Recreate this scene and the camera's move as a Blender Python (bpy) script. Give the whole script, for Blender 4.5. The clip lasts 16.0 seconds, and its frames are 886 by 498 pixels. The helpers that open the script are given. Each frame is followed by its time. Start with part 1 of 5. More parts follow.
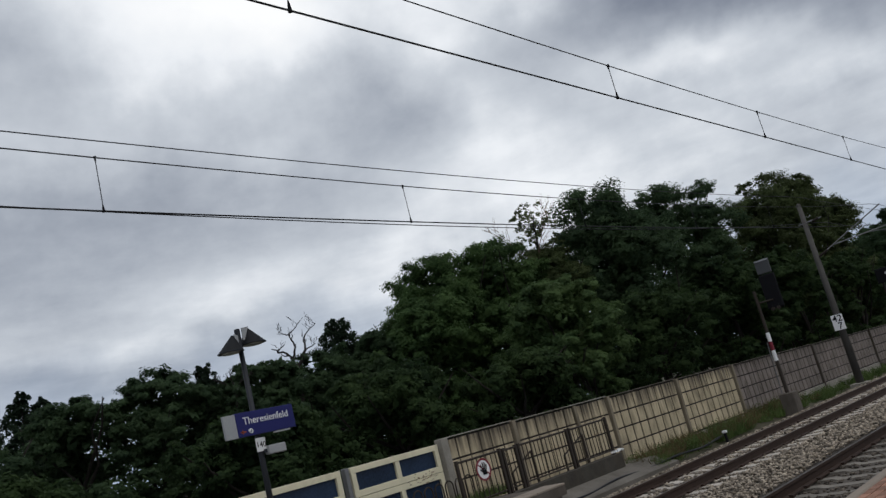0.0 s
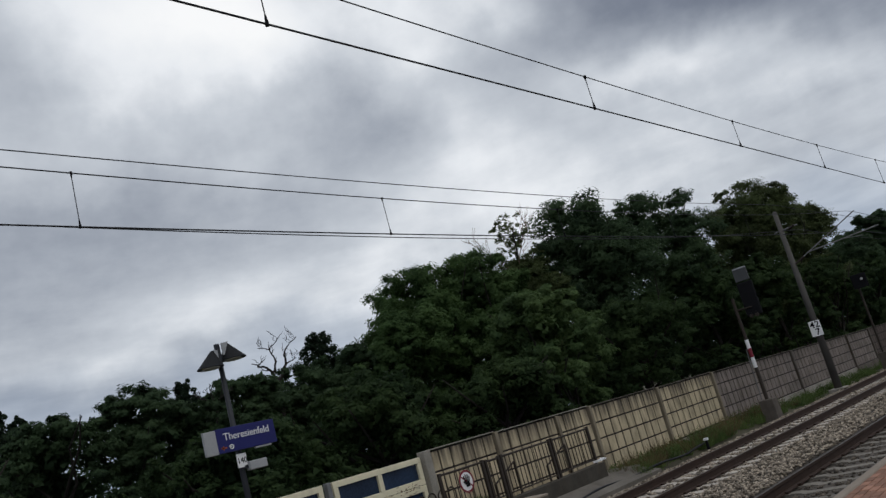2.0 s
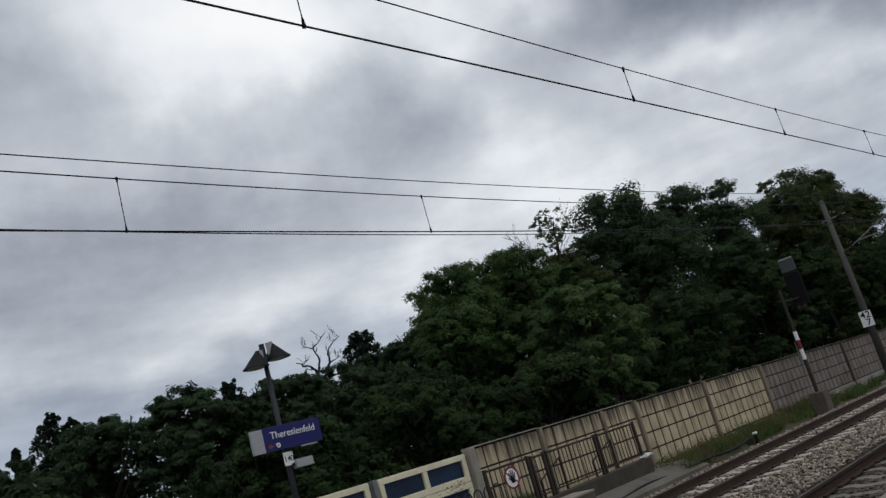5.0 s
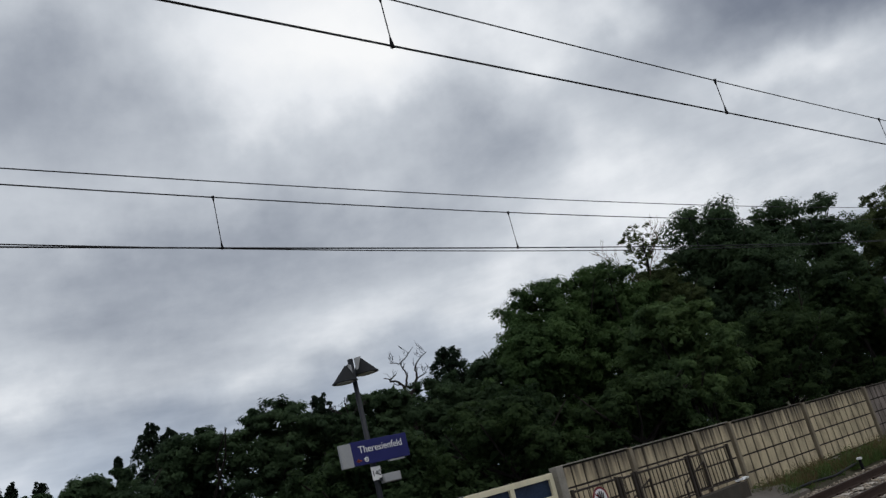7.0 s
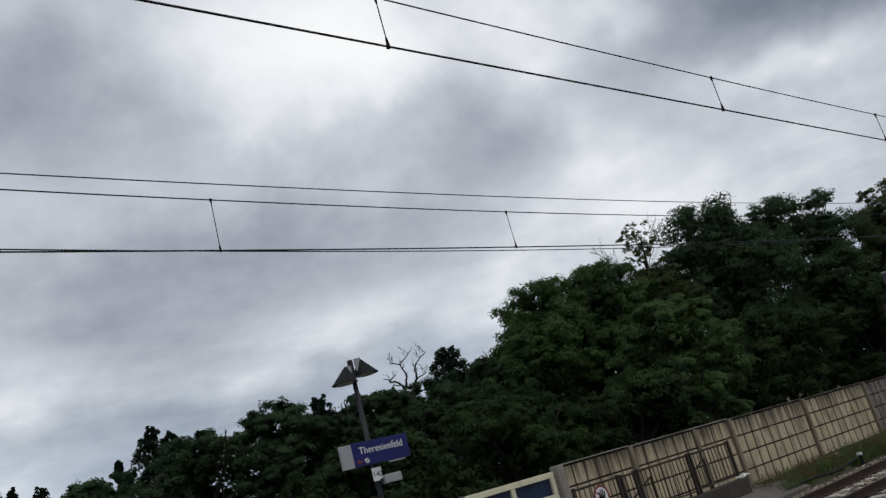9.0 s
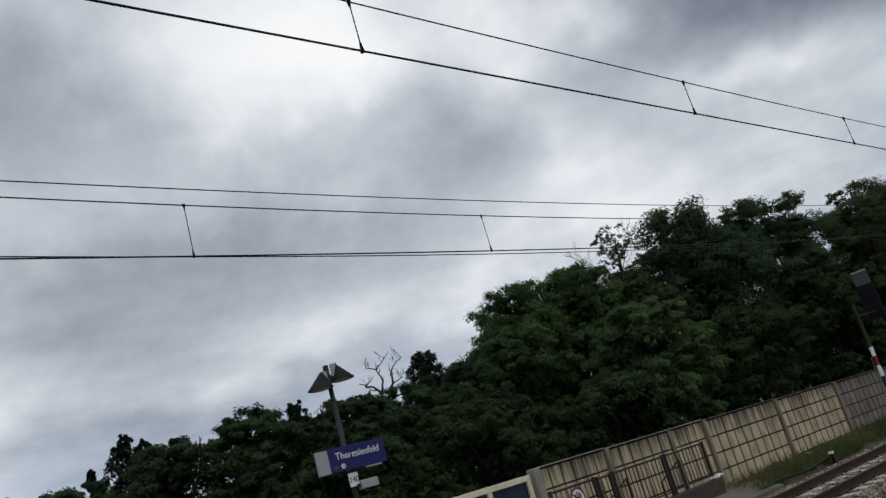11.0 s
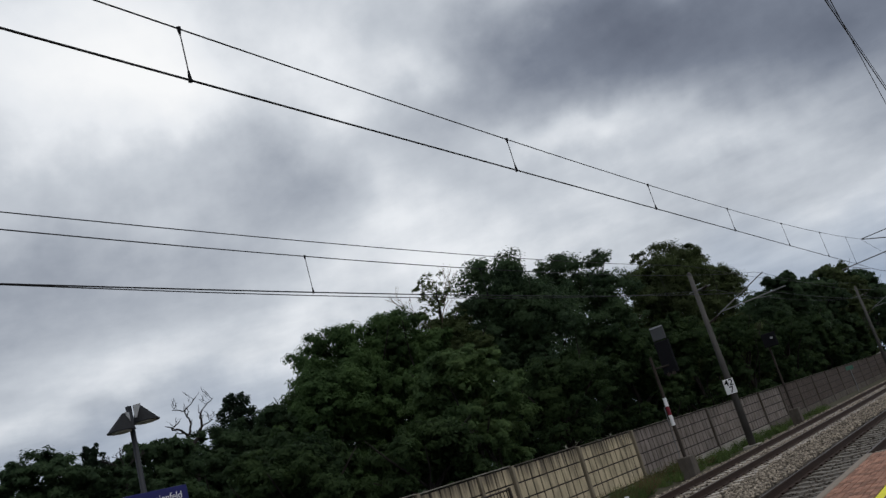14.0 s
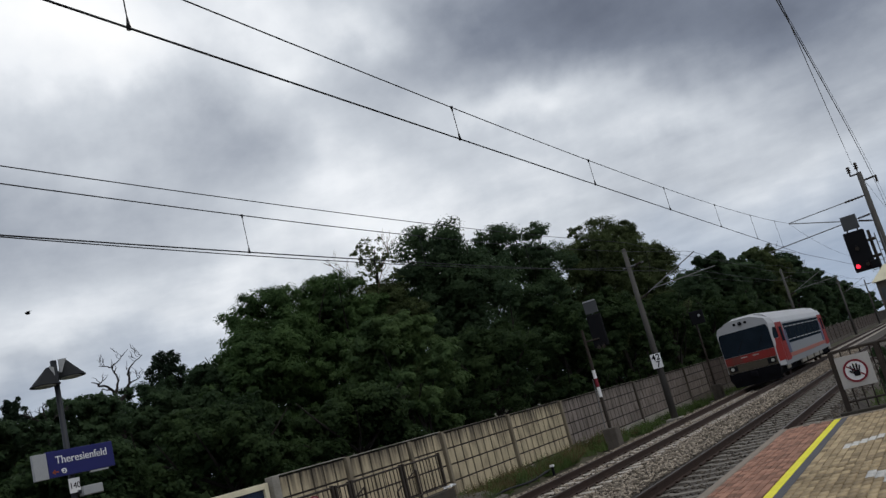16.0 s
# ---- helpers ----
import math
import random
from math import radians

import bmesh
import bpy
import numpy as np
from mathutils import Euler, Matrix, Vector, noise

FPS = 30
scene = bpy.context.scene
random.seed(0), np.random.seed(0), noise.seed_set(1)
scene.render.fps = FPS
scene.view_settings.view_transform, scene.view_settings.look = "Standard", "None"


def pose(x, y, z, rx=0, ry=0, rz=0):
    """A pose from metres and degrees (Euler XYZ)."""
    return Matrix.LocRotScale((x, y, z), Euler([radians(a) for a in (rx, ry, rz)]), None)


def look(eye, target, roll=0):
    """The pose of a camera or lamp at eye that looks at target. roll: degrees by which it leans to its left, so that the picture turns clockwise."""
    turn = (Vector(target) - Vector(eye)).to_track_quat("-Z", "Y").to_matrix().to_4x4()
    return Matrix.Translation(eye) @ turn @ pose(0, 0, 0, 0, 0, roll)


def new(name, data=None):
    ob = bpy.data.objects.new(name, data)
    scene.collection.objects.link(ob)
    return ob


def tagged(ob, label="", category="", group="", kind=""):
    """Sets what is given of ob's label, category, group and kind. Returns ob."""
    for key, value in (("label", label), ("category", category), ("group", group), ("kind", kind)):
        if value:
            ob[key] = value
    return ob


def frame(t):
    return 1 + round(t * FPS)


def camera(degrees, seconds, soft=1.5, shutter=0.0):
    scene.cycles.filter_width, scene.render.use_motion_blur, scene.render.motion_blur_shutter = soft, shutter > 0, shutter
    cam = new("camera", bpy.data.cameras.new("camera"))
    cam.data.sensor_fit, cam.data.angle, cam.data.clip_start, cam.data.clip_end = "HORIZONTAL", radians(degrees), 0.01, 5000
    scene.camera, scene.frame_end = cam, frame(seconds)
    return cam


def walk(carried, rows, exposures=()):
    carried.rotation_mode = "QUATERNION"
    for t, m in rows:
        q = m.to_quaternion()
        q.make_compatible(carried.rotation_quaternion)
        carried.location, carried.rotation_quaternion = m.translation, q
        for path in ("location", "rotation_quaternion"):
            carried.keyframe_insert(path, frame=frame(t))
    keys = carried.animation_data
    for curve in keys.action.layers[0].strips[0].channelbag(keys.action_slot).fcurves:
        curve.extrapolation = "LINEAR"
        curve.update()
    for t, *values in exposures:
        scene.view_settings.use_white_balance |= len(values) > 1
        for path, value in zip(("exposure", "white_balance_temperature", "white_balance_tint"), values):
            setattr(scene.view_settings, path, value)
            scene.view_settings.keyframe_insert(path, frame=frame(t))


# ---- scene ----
# ---- camera ----
cam = camera(55.45, 16.0, soft=1.4)
EYE = (0.0, 0.0, 2.1)
TURNS = [
    (0.0, 102.190, 14.035, 43.516), (0.5, 102.389, 14.596, 44.203), (1.0, 102.373, 14.587, 44.189),
    (1.5, 102.570, 14.820, 43.144), (2.0, 102.684, 15.029, 42.315), (2.5, 103.300, 14.378, 41.568),
    (3.0, 103.906, 14.060, 39.848), (3.5, 102.895, 14.775, 39.883), (4.0, 102.912, 14.914, 42.112),
    (6.5, 104.945, 15.393, 49.034), (7.0, 105.898, 14.141, 51.276), (7.5, 106.163, 13.954, 52.579),
    (8.0, 106.091, 14.274, 52.464), (8.5, 105.807, 14.760, 51.781), (9.0, 105.921, 14.779, 51.341),
    (11.5, 105.893, 16.293, 48.518), (12.0, 106.217, 16.301, 44.595), (12.5, 106.032, 15.966, 40.385),
    (13.0, 105.861, 15.980, 38.211), (13.5, 105.578, 15.891, 37.328), (14.0, 105.253, 15.938, 36.992),
    (14.5, 105.135, 16.261, 36.215), (15.0, 104.682, 16.048, 35.653), (15.5, 102.334, 14.975, 33.549),
    (16.0, 101.750, 14.405, 32.210)]
walk(cam, [(t, pose(*EYE, a, b, c)) for t, a, b, c in TURNS],
     [(0.0, 0.08), (1.5, 0.02), (3.0, 0.0), (15.5, 0.0), (16.0, 0.10)])

# ---- world, sun ----
# clouds: azimuth to the left of the track, elevation, two widths, tilt (all degrees), brightness added
CLOUDS = [
    (45, 24, 42, 22, 0, 0.26),
    (14, 23.0, 11, 3.6, 14, -0.42), (2, 18.0, 8, 3.6, 8, -0.22), (22, 27, 6, 3, 10, -0.18),
    (30.5, 26.5, 2.6, 1.3, 10, 0.22), (20, 19.2, 4.8, 1.2, 8, 0.30), (12, 15.3, 4.5, 1.4, 8, 0.24), (26, 22.5, 3, 1.2, 15, -0.06),
    (55, 31.5, 5, 2.6, 0, 0.24), (48, 28.5, 3.5, 2.2, 10, 0.25), (58, 27, 3, 1.6, 20, 0.10), (50.5, 33, 3, 2, 0, 0.12),
    (41, 21.5, 9.5, 2.2, 6, -0.16), (50, 18.6, 8, 2.0, 4, -0.14), (66, 19, 9, 2.2, 0, -0.20), (62, 24, 5, 2, 0, -0.08),
    (34.5, 20.3, 3.0, 2.0, 30, 0.24), (42, 12.6, 4, 1.3, 10, 0.16), (54, 12.2, 5, 1.3, 6, 0.12),
    (35, 14.5, 6, 2.4, 10, 0.20), (72, 8.5, 6, 1.1, 0, -0.14), (60, 8.6, 7, 1.6, 0, -0.18),
    (76, 12, 3, 1.4, 0, 0.22), (72, 29, 5, 3.5, 0, -0.20), (38, 29.5, 4, 2.5, 10, 0.18), (52, 15.2, 10, 2.2, 4, -0.15), (68, 14.5, 7, 2.0, 0, -0.12), (5, 4, 6, 1.6, 0, -0.10), (5, 9.2, 6, 1.8, 0, 0.09), (77.6, 7.2, 4, 1.2, 0, 0.25), (39, 22.2, 5, 1.4, 8, -0.04), (73, 32, 5, 2.5, 0, -0.10), (46, 10.4, 4, 1.2, 0, 0.12), (36, 25.5, 3, 1.2, 10, 0.08)]


def make_world():
    wd = bpy.data.worlds.new("overcast_sky")
    scene.world = wd
    wd.use_nodes = True
    nt = wd.node_tree
    nt.nodes.clear()
    N, L = nt.nodes, nt.links

    def m(op, a, b=None, c=None):
        n = N.new("ShaderNodeMath")
        n.operation = op
        for i, v in enumerate((a, b, c)):
            if v is None:
                continue
            if isinstance(v, (int, float)):
                n.inputs[i].default_value = v
            else:
                L.new(v, n.inputs[i])
        return n.outputs[0]

    def noise_tex(vec, scale, detail, rough=0.55):
        n = N.new("ShaderNodeTexNoise")
        n.inputs["Scale"].default_value, n.inputs["Detail"].default_value = scale, detail
        n.inputs["Roughness"].default_value = rough
        L.new(vec, n.inputs["Vector"])
        return n.outputs["Fac"]

    tc = N.new("ShaderNodeTexCoord").outputs["Generated"]
    sp = N.new("ShaderNodeSeparateXYZ")
    L.new(tc, sp.inputs[0])
    X, Y, Z = sp.outputs
    az = m("MULTIPLY", m("ARCTAN2", m("MULTIPLY", X, -1.0), Y), 57.2958)
    el = m("MULTIPLY", m("ARCSINE", Z), 57.2958)
    # the cloud layer seen in perspective, for the stretched detail
    zz = m("MAXIMUM", m("ADD", Z, 0.10), 0.06)
    cb = N.new("ShaderNodeCombineXYZ")
    L.new(m("DIVIDE", X, zz), cb.inputs[0])
    L.new(m("DIVIDE", Y, zz), cb.inputs[1])
    layer = cb.outputs[0]
    big, fine, wisp = noise_tex(layer, 0.9, 5, 0.5), noise_tex(layer, 2.6, 7, 0.55), noise_tex(tc, 9.0, 5, 0.5)
    warp_a = m("MULTIPLY", m("SUBTRACT", noise_tex(tc, 6.0, 4), 0.5), 9.0)
    warp_e = m("MULTIPLY", m("SUBTRACT", wisp, 0.5), 6.0)
    az_w, el_w = m("ADD", az, warp_a), m("ADD", el, warp_e)
    total = None
    for a0, e0, sa, se, tilt, amp in CLOUDS:
        co, si = math.cos(radians(tilt)), math.sin(radians(tilt))
        da, de = m("SUBTRACT", az_w, float(a0)), m("SUBTRACT", el_w, float(e0))
        u = m("MULTIPLY_ADD", da, co / sa, m("MULTIPLY", de, si / sa))
        v = m("MULTIPLY_ADD", de, co / se, m("MULTIPLY", da, -si / se))
        g = m("EXPONENT", m("MULTIPLY", m("ADD", m("MULTIPLY", u, u), m("MULTIPLY", v, v)), -0.6))
        g = m("MULTIPLY", g, float(amp))
        total = g if total is None else m("ADD", total, g)
    b = m("ADD", total, 0.512)
    b = m("ADD", b, m("MULTIPLY", m("SUBTRACT", big, 0.5), 0.30))
    b = m("ADD", b, m("MULTIPLY", m("SUBTRACT", fine, 0.5), 0.34))
    b = m("ADD", b, m("MULTIPLY", m("SUBTRACT", wisp, 0.5), 0.26))
    b = m("ADD", b, m("MULTIPLY", m("SUBTRACT", noise_tex(tc, 22.0, 5, 0.6), 0.5), 0.14))
    b = m("MULTIPLY", m("MULTIPLY_ADD", m("SUBTRACT", b, 0.5), 1.2, 0.5), 0.8)
    ramp = N.new("ShaderNodeValToRGB")
    e = ramp.color_ramp.elements
    e[0].position, e[0].color = 0.0, (0.112, 0.130, 0.175, 1)
    e[1].position, e[1].color = 1.0, (0.98, 0.99, 1.0, 1)
    for p, c in ((0.2, (0.195, 0.222, 0.280)), (0.4, (0.36, 0.395, 0.455)), (0.62, (0.58, 0.62, 0.675)), (0.8, (0.83, 0.86, 0.90))):
        k = e.new(p)
        k.color = (*c, 1)
    L.new(b, ramp.inputs[0])
    sky = N.new("ShaderNodeTexSky")
    sky.sky_type, sky.sun_disc = "NISHITA", False
    sky.sun_elevation, sky.sun_rotation = radians(56), radians(100)
    blue = N.new("ShaderNodeBackground")
    L.new(sky.outputs[0], blue.inputs[0])
    blue.inputs[1].default_value = 0.05
    grey = N.new("ShaderNodeBackground")
    # thinner, bluer cloud low over the horizon
    low = N.new("ShaderNodeMapRange")
    low.inputs[1].default_value, low.inputs[2].default_value, low.inputs[3].default_value, low.inputs[4].default_value = 2.0, 11.0, 0.72, 0.0
    L.new(el_w, low.inputs[0])
    tint = N.new("ShaderNodeMix")
    tint.data_type = "RGBA"
    L.new(low.outputs[0], tint.inputs[0])
    L.new(ramp.outputs[0], tint.inputs[6])
    tint.inputs[7].default_value = (0.33, 0.42, 0.57, 1)
    L.new(tint.outputs[2], grey.inputs[0])
    grey.inputs[1].default_value = 1.0
    mix = N.new("ShaderNodeMixShader")
    mix.inputs[0].default_value = 0.95
    L.new(blue.outputs[0], mix.inputs[1])
    L.new(grey.outputs[0], mix.inputs[2])
    out = N.new("ShaderNodeOutputWorld")
    L.new(mix.outputs[0], out.inputs[0])


make_world()
sun = new("sun", bpy.data.lights.new("sun", "SUN"))
sun.data.energy, sun.data.angle, sun.data.color = 0.75, radians(40), (1.0, 0.96, 0.90)
sun.matrix_world = look((28, -6, 44), (0, 0, 0))


# ---- materials ----
def material(name, base, rough=0.8, metal=0.0, vary=0.25, scale=3.0, bump=0.0, fine=40.0, second=None, per_piece=0.0, spec=0.4,
             stain=0.0, stain_scale=0.7, drips=0.0):
    """A surface with broad and fine variation of its colour and a fine relief; per_piece: how far single pieces differ."""
    mt = bpy.data.materials.new(name)
    mt.use_nodes = True
    N, L = mt.node_tree.nodes, mt.node_tree.links
    bs = N["Principled BSDF"]
    bs.inputs["Roughness"].default_value, bs.inputs["Metallic"].default_value = rough, metal
    bs.inputs["Specular IOR Level"].default_value = spec
    tc = N.new("ShaderNodeTexCoord")
    geo = N.new("ShaderNodeNewGeometry")
    n1, n2 = N.new("ShaderNodeTexNoise"), N.new("ShaderNodeTexNoise")
    for n, s, d in ((n1, scale, 5), (n2, fine, 4)):
        n.inputs["Scale"].default_value, n.inputs["Detail"].default_value = s, d
        L.new(geo.outputs["Position"], n.inputs["Vector"])
    add = N.new("ShaderNodeMath")
    add.operation = "ADD"
    L.new(n1.outputs["Fac"], add.inputs[0])
    L.new(n2.outputs["Fac"], add.inputs[1])
    fac = add.outputs[0]
    if per_piece:
        info = N.new("ShaderNodeObjectInfo")
        both = N.new("ShaderNodeMath")
        both.operation = "ADD"
        L.new(info.outputs["Random"], both.inputs[0])
        L.new(geo.outputs["Random Per Island"], both.inputs[1])
        fr = N.new("ShaderNodeMath")
        fr.operation = "FRACT"
        L.new(both.outputs[0], fr.inputs[0])
        k = N.new("ShaderNodeMath")
        k.operation = "MULTIPLY_ADD"
        L.new(fr.outputs[0], k.inputs[0])
        k.inputs[1].default_value = per_piece
        L.new(fac, k.inputs[2])
        fac = k.outputs[0]
    rng = N.new("ShaderNodeMapRange")
    rng.inputs[1].default_value, rng.inputs[2].default_value = 0.55, 1.45 + per_piece
    L.new(fac, rng.inputs[0])
    ramp = N.new("ShaderNodeValToRGB")
    dark = [c * (1 - vary) for c in base]
    light = [min(1, c * (1 + vary)) for c in (second or base)]
    ramp.color_ramp.elements[0].color, ramp.color_ramp.elements[1].color = (*dark, 1), (*light, 1)
    L.new(rng.outputs[0], ramp.inputs[0])
    col = ramp.outputs[0]
    if stain:
        st = N.new("ShaderNodeTexNoise")
        st.inputs["Scale"].default_value, st.inputs["Detail"].default_value = stain_scale, 6
        mp = N.new("ShaderNodeMapping")
        mp.inputs["Scale"].default_value = (1, 1, 0.42)
        L.new(geo.outputs["Position"], mp.inputs[0])
        L.new(mp.outputs[0], st.inputs["Vector"])
        r2 = N.new("ShaderNodeMapRange")
        r2.inputs[1].default_value, r2.inputs[2].default_value = 0.48, 0.72
        r2.inputs[4].default_value = stain
        L.new(st.outputs["Fac"], r2.inputs[0])
        mx = N.new("ShaderNodeMix")
        mx.data_type = "RGBA"
        L.new(r2.outputs[0], mx.inputs[0])
        L.new(col, mx.inputs[6])
        mx.inputs[7].default_value = (0.060, 0.047, 0.033, 1)
        col = mx.outputs[2]
        s2 = N.new("ShaderNodeTexNoise")
        s2.inputs["Scale"].default_value, s2.inputs["Detail"].default_value = stain_scale * 4.5, 4
        m2 = N.new("ShaderNodeMapping")
        m2.inputs["Scale"].default_value = (1, 1, 0.10)
        L.new(geo.outputs["Position"], m2.inputs[0])
        L.new(m2.outputs[0], s2.inputs["Vector"])
        r3 = N.new("ShaderNodeMapRange")
        r3.inputs[1].default_value, r3.inputs[2].default_value = 0.50, 0.68
        r3.inputs[4].default_value = stain * 0.38
        L.new(s2.outputs["Fac"], r3.inputs[0])
        mx2 = N.new("ShaderNodeMix")
        mx2.data_type = "RGBA"
        L.new(r3.outputs[0], mx2.inputs[0])
        L.new(col, mx2.inputs[6])
        mx2.inputs[7].default_value = (0.075, 0.055, 0.038, 1)
        col = mx2.outputs[2]
    if drips:
        # dirt washed down from the coping in streaks of uneven length
        sp = N.new("ShaderNodeSeparateXYZ")
        L.new(geo.outputs["Position"], sp.inputs[0])
        m3 = N.new("ShaderNodeMapping")
        m3.inputs["Scale"].default_value = (1, 5.0, 0.35)
        L.new(geo.outputs["Position"], m3.inputs[0])
        s3 = N.new("ShaderNodeTexNoise")
        s3.inputs["Scale"].default_value, s3.inputs["Detail"].default_value = 1.6, 6
        L.new(m3.outputs[0], s3.inputs["Vector"])
        reach = N.new("ShaderNodeMapRange")
        reach.inputs[1].default_value, reach.inputs[2].default_value, reach.inputs[3].default_value, reach.inputs[4].default_value = 0.9, 1.85, -0.25, 0.22
        L.new(sp.outputs[2], reach.inputs[0])
        sm = N.new("ShaderNodeMath")
        sm.operation = "ADD"
        L.new(s3.outputs["Fac"], sm.inputs[0])
        L.new(reach.outputs[0], sm.inputs[1])
        r4 = N.new("ShaderNodeMapRange")
        r4.inputs[1].default_value, r4.inputs[2].default_value, r4.inputs[4].default_value = 0.46, 0.80, drips
        L.new(sm.outputs[0], r4.inputs[0])
        mx3 = N.new("ShaderNodeMix")
        mx3.data_type = "RGBA"
        L.new(r4.outputs[0], mx3.inputs[0])
        L.new(col, mx3.inputs[6])
        mx3.inputs[7].default_value = (0.050, 0.041, 0.034, 1)
        col = mx3.outputs[2]
    L.new(col, bs.inputs["Base Color"])
    if bump:
        bp = N.new("ShaderNodeBump")
        bp.inputs["Strength"].default_value, bp.inputs["Distance"].default_value = bump, 0.01
        L.new(n2.outputs["Fac"], bp.inputs["Height"])
        L.new(bp.outputs[0], bs.inputs["Normal"])
    return mt


def leaf_material(name, dark, light, glow=0.48):
    mt = bpy.data.materials.new(name)
    mt.use_nodes = True
    N, L = mt.node_tree.nodes, mt.node_tree.links
    bs = N["Principled BSDF"]
    bs.inputs["Roughness"].default_value = 0.7
    bs.inputs["Specular IOR Level"].default_value = 0.10
    geo = N.new("ShaderNodeNewGeometry")
    n1 = N.new("ShaderNodeTexNoise")
    n1.inputs["Scale"].default_value, n1.inputs["Detail"].default_value = 0.5, 3
    L.new(geo.outputs["Position"], n1.inputs["Vector"])
    k = N.new("ShaderNodeMath")
    k.operation = "MULTIPLY_ADD"
    L.new(geo.outputs["Random Per Island"], k.inputs[0])
    k.inputs[1].default_value = 0.26
    L.new(n1.outputs["Fac"], k.inputs[2])
    ramp = N.new("ShaderNodeValToRGB")
    ramp.color_ramp.elements[0].position, ramp.color_ramp.elements[1].position = 0.33, 0.88
    ramp.color_ramp.elements[0].color, ramp.color_ramp.elements[1].color = (*dark, 1), (*light, 1)
    L.new(k.outputs[0], ramp.inputs[0])
    L.new(ramp.outputs[0], bs.inputs["Base Color"])
    tr = N.new("ShaderNodeBsdfTranslucent")
    L.new(ramp.outputs[0], tr.inputs[0])
    mix = N.new("ShaderNodeMixShader")
    mix.inputs[0].default_value = glow
    L.new(bs.outputs[0], mix.inputs[1])
    L.new(tr.outputs[0], mix.inputs[2])
    L.new(mix.outputs[0], N["Material Output"].inputs[0])
    return mt


def glow_material(name, colour, strength):
    mt = material(name, colour, 0.4)
    bs = mt.node_tree.nodes["Principled BSDF"]
    bs.inputs["Emission Color"].default_value, bs.inputs["Emission Strength"].default_value = (*colour, 1), strength
    return mt


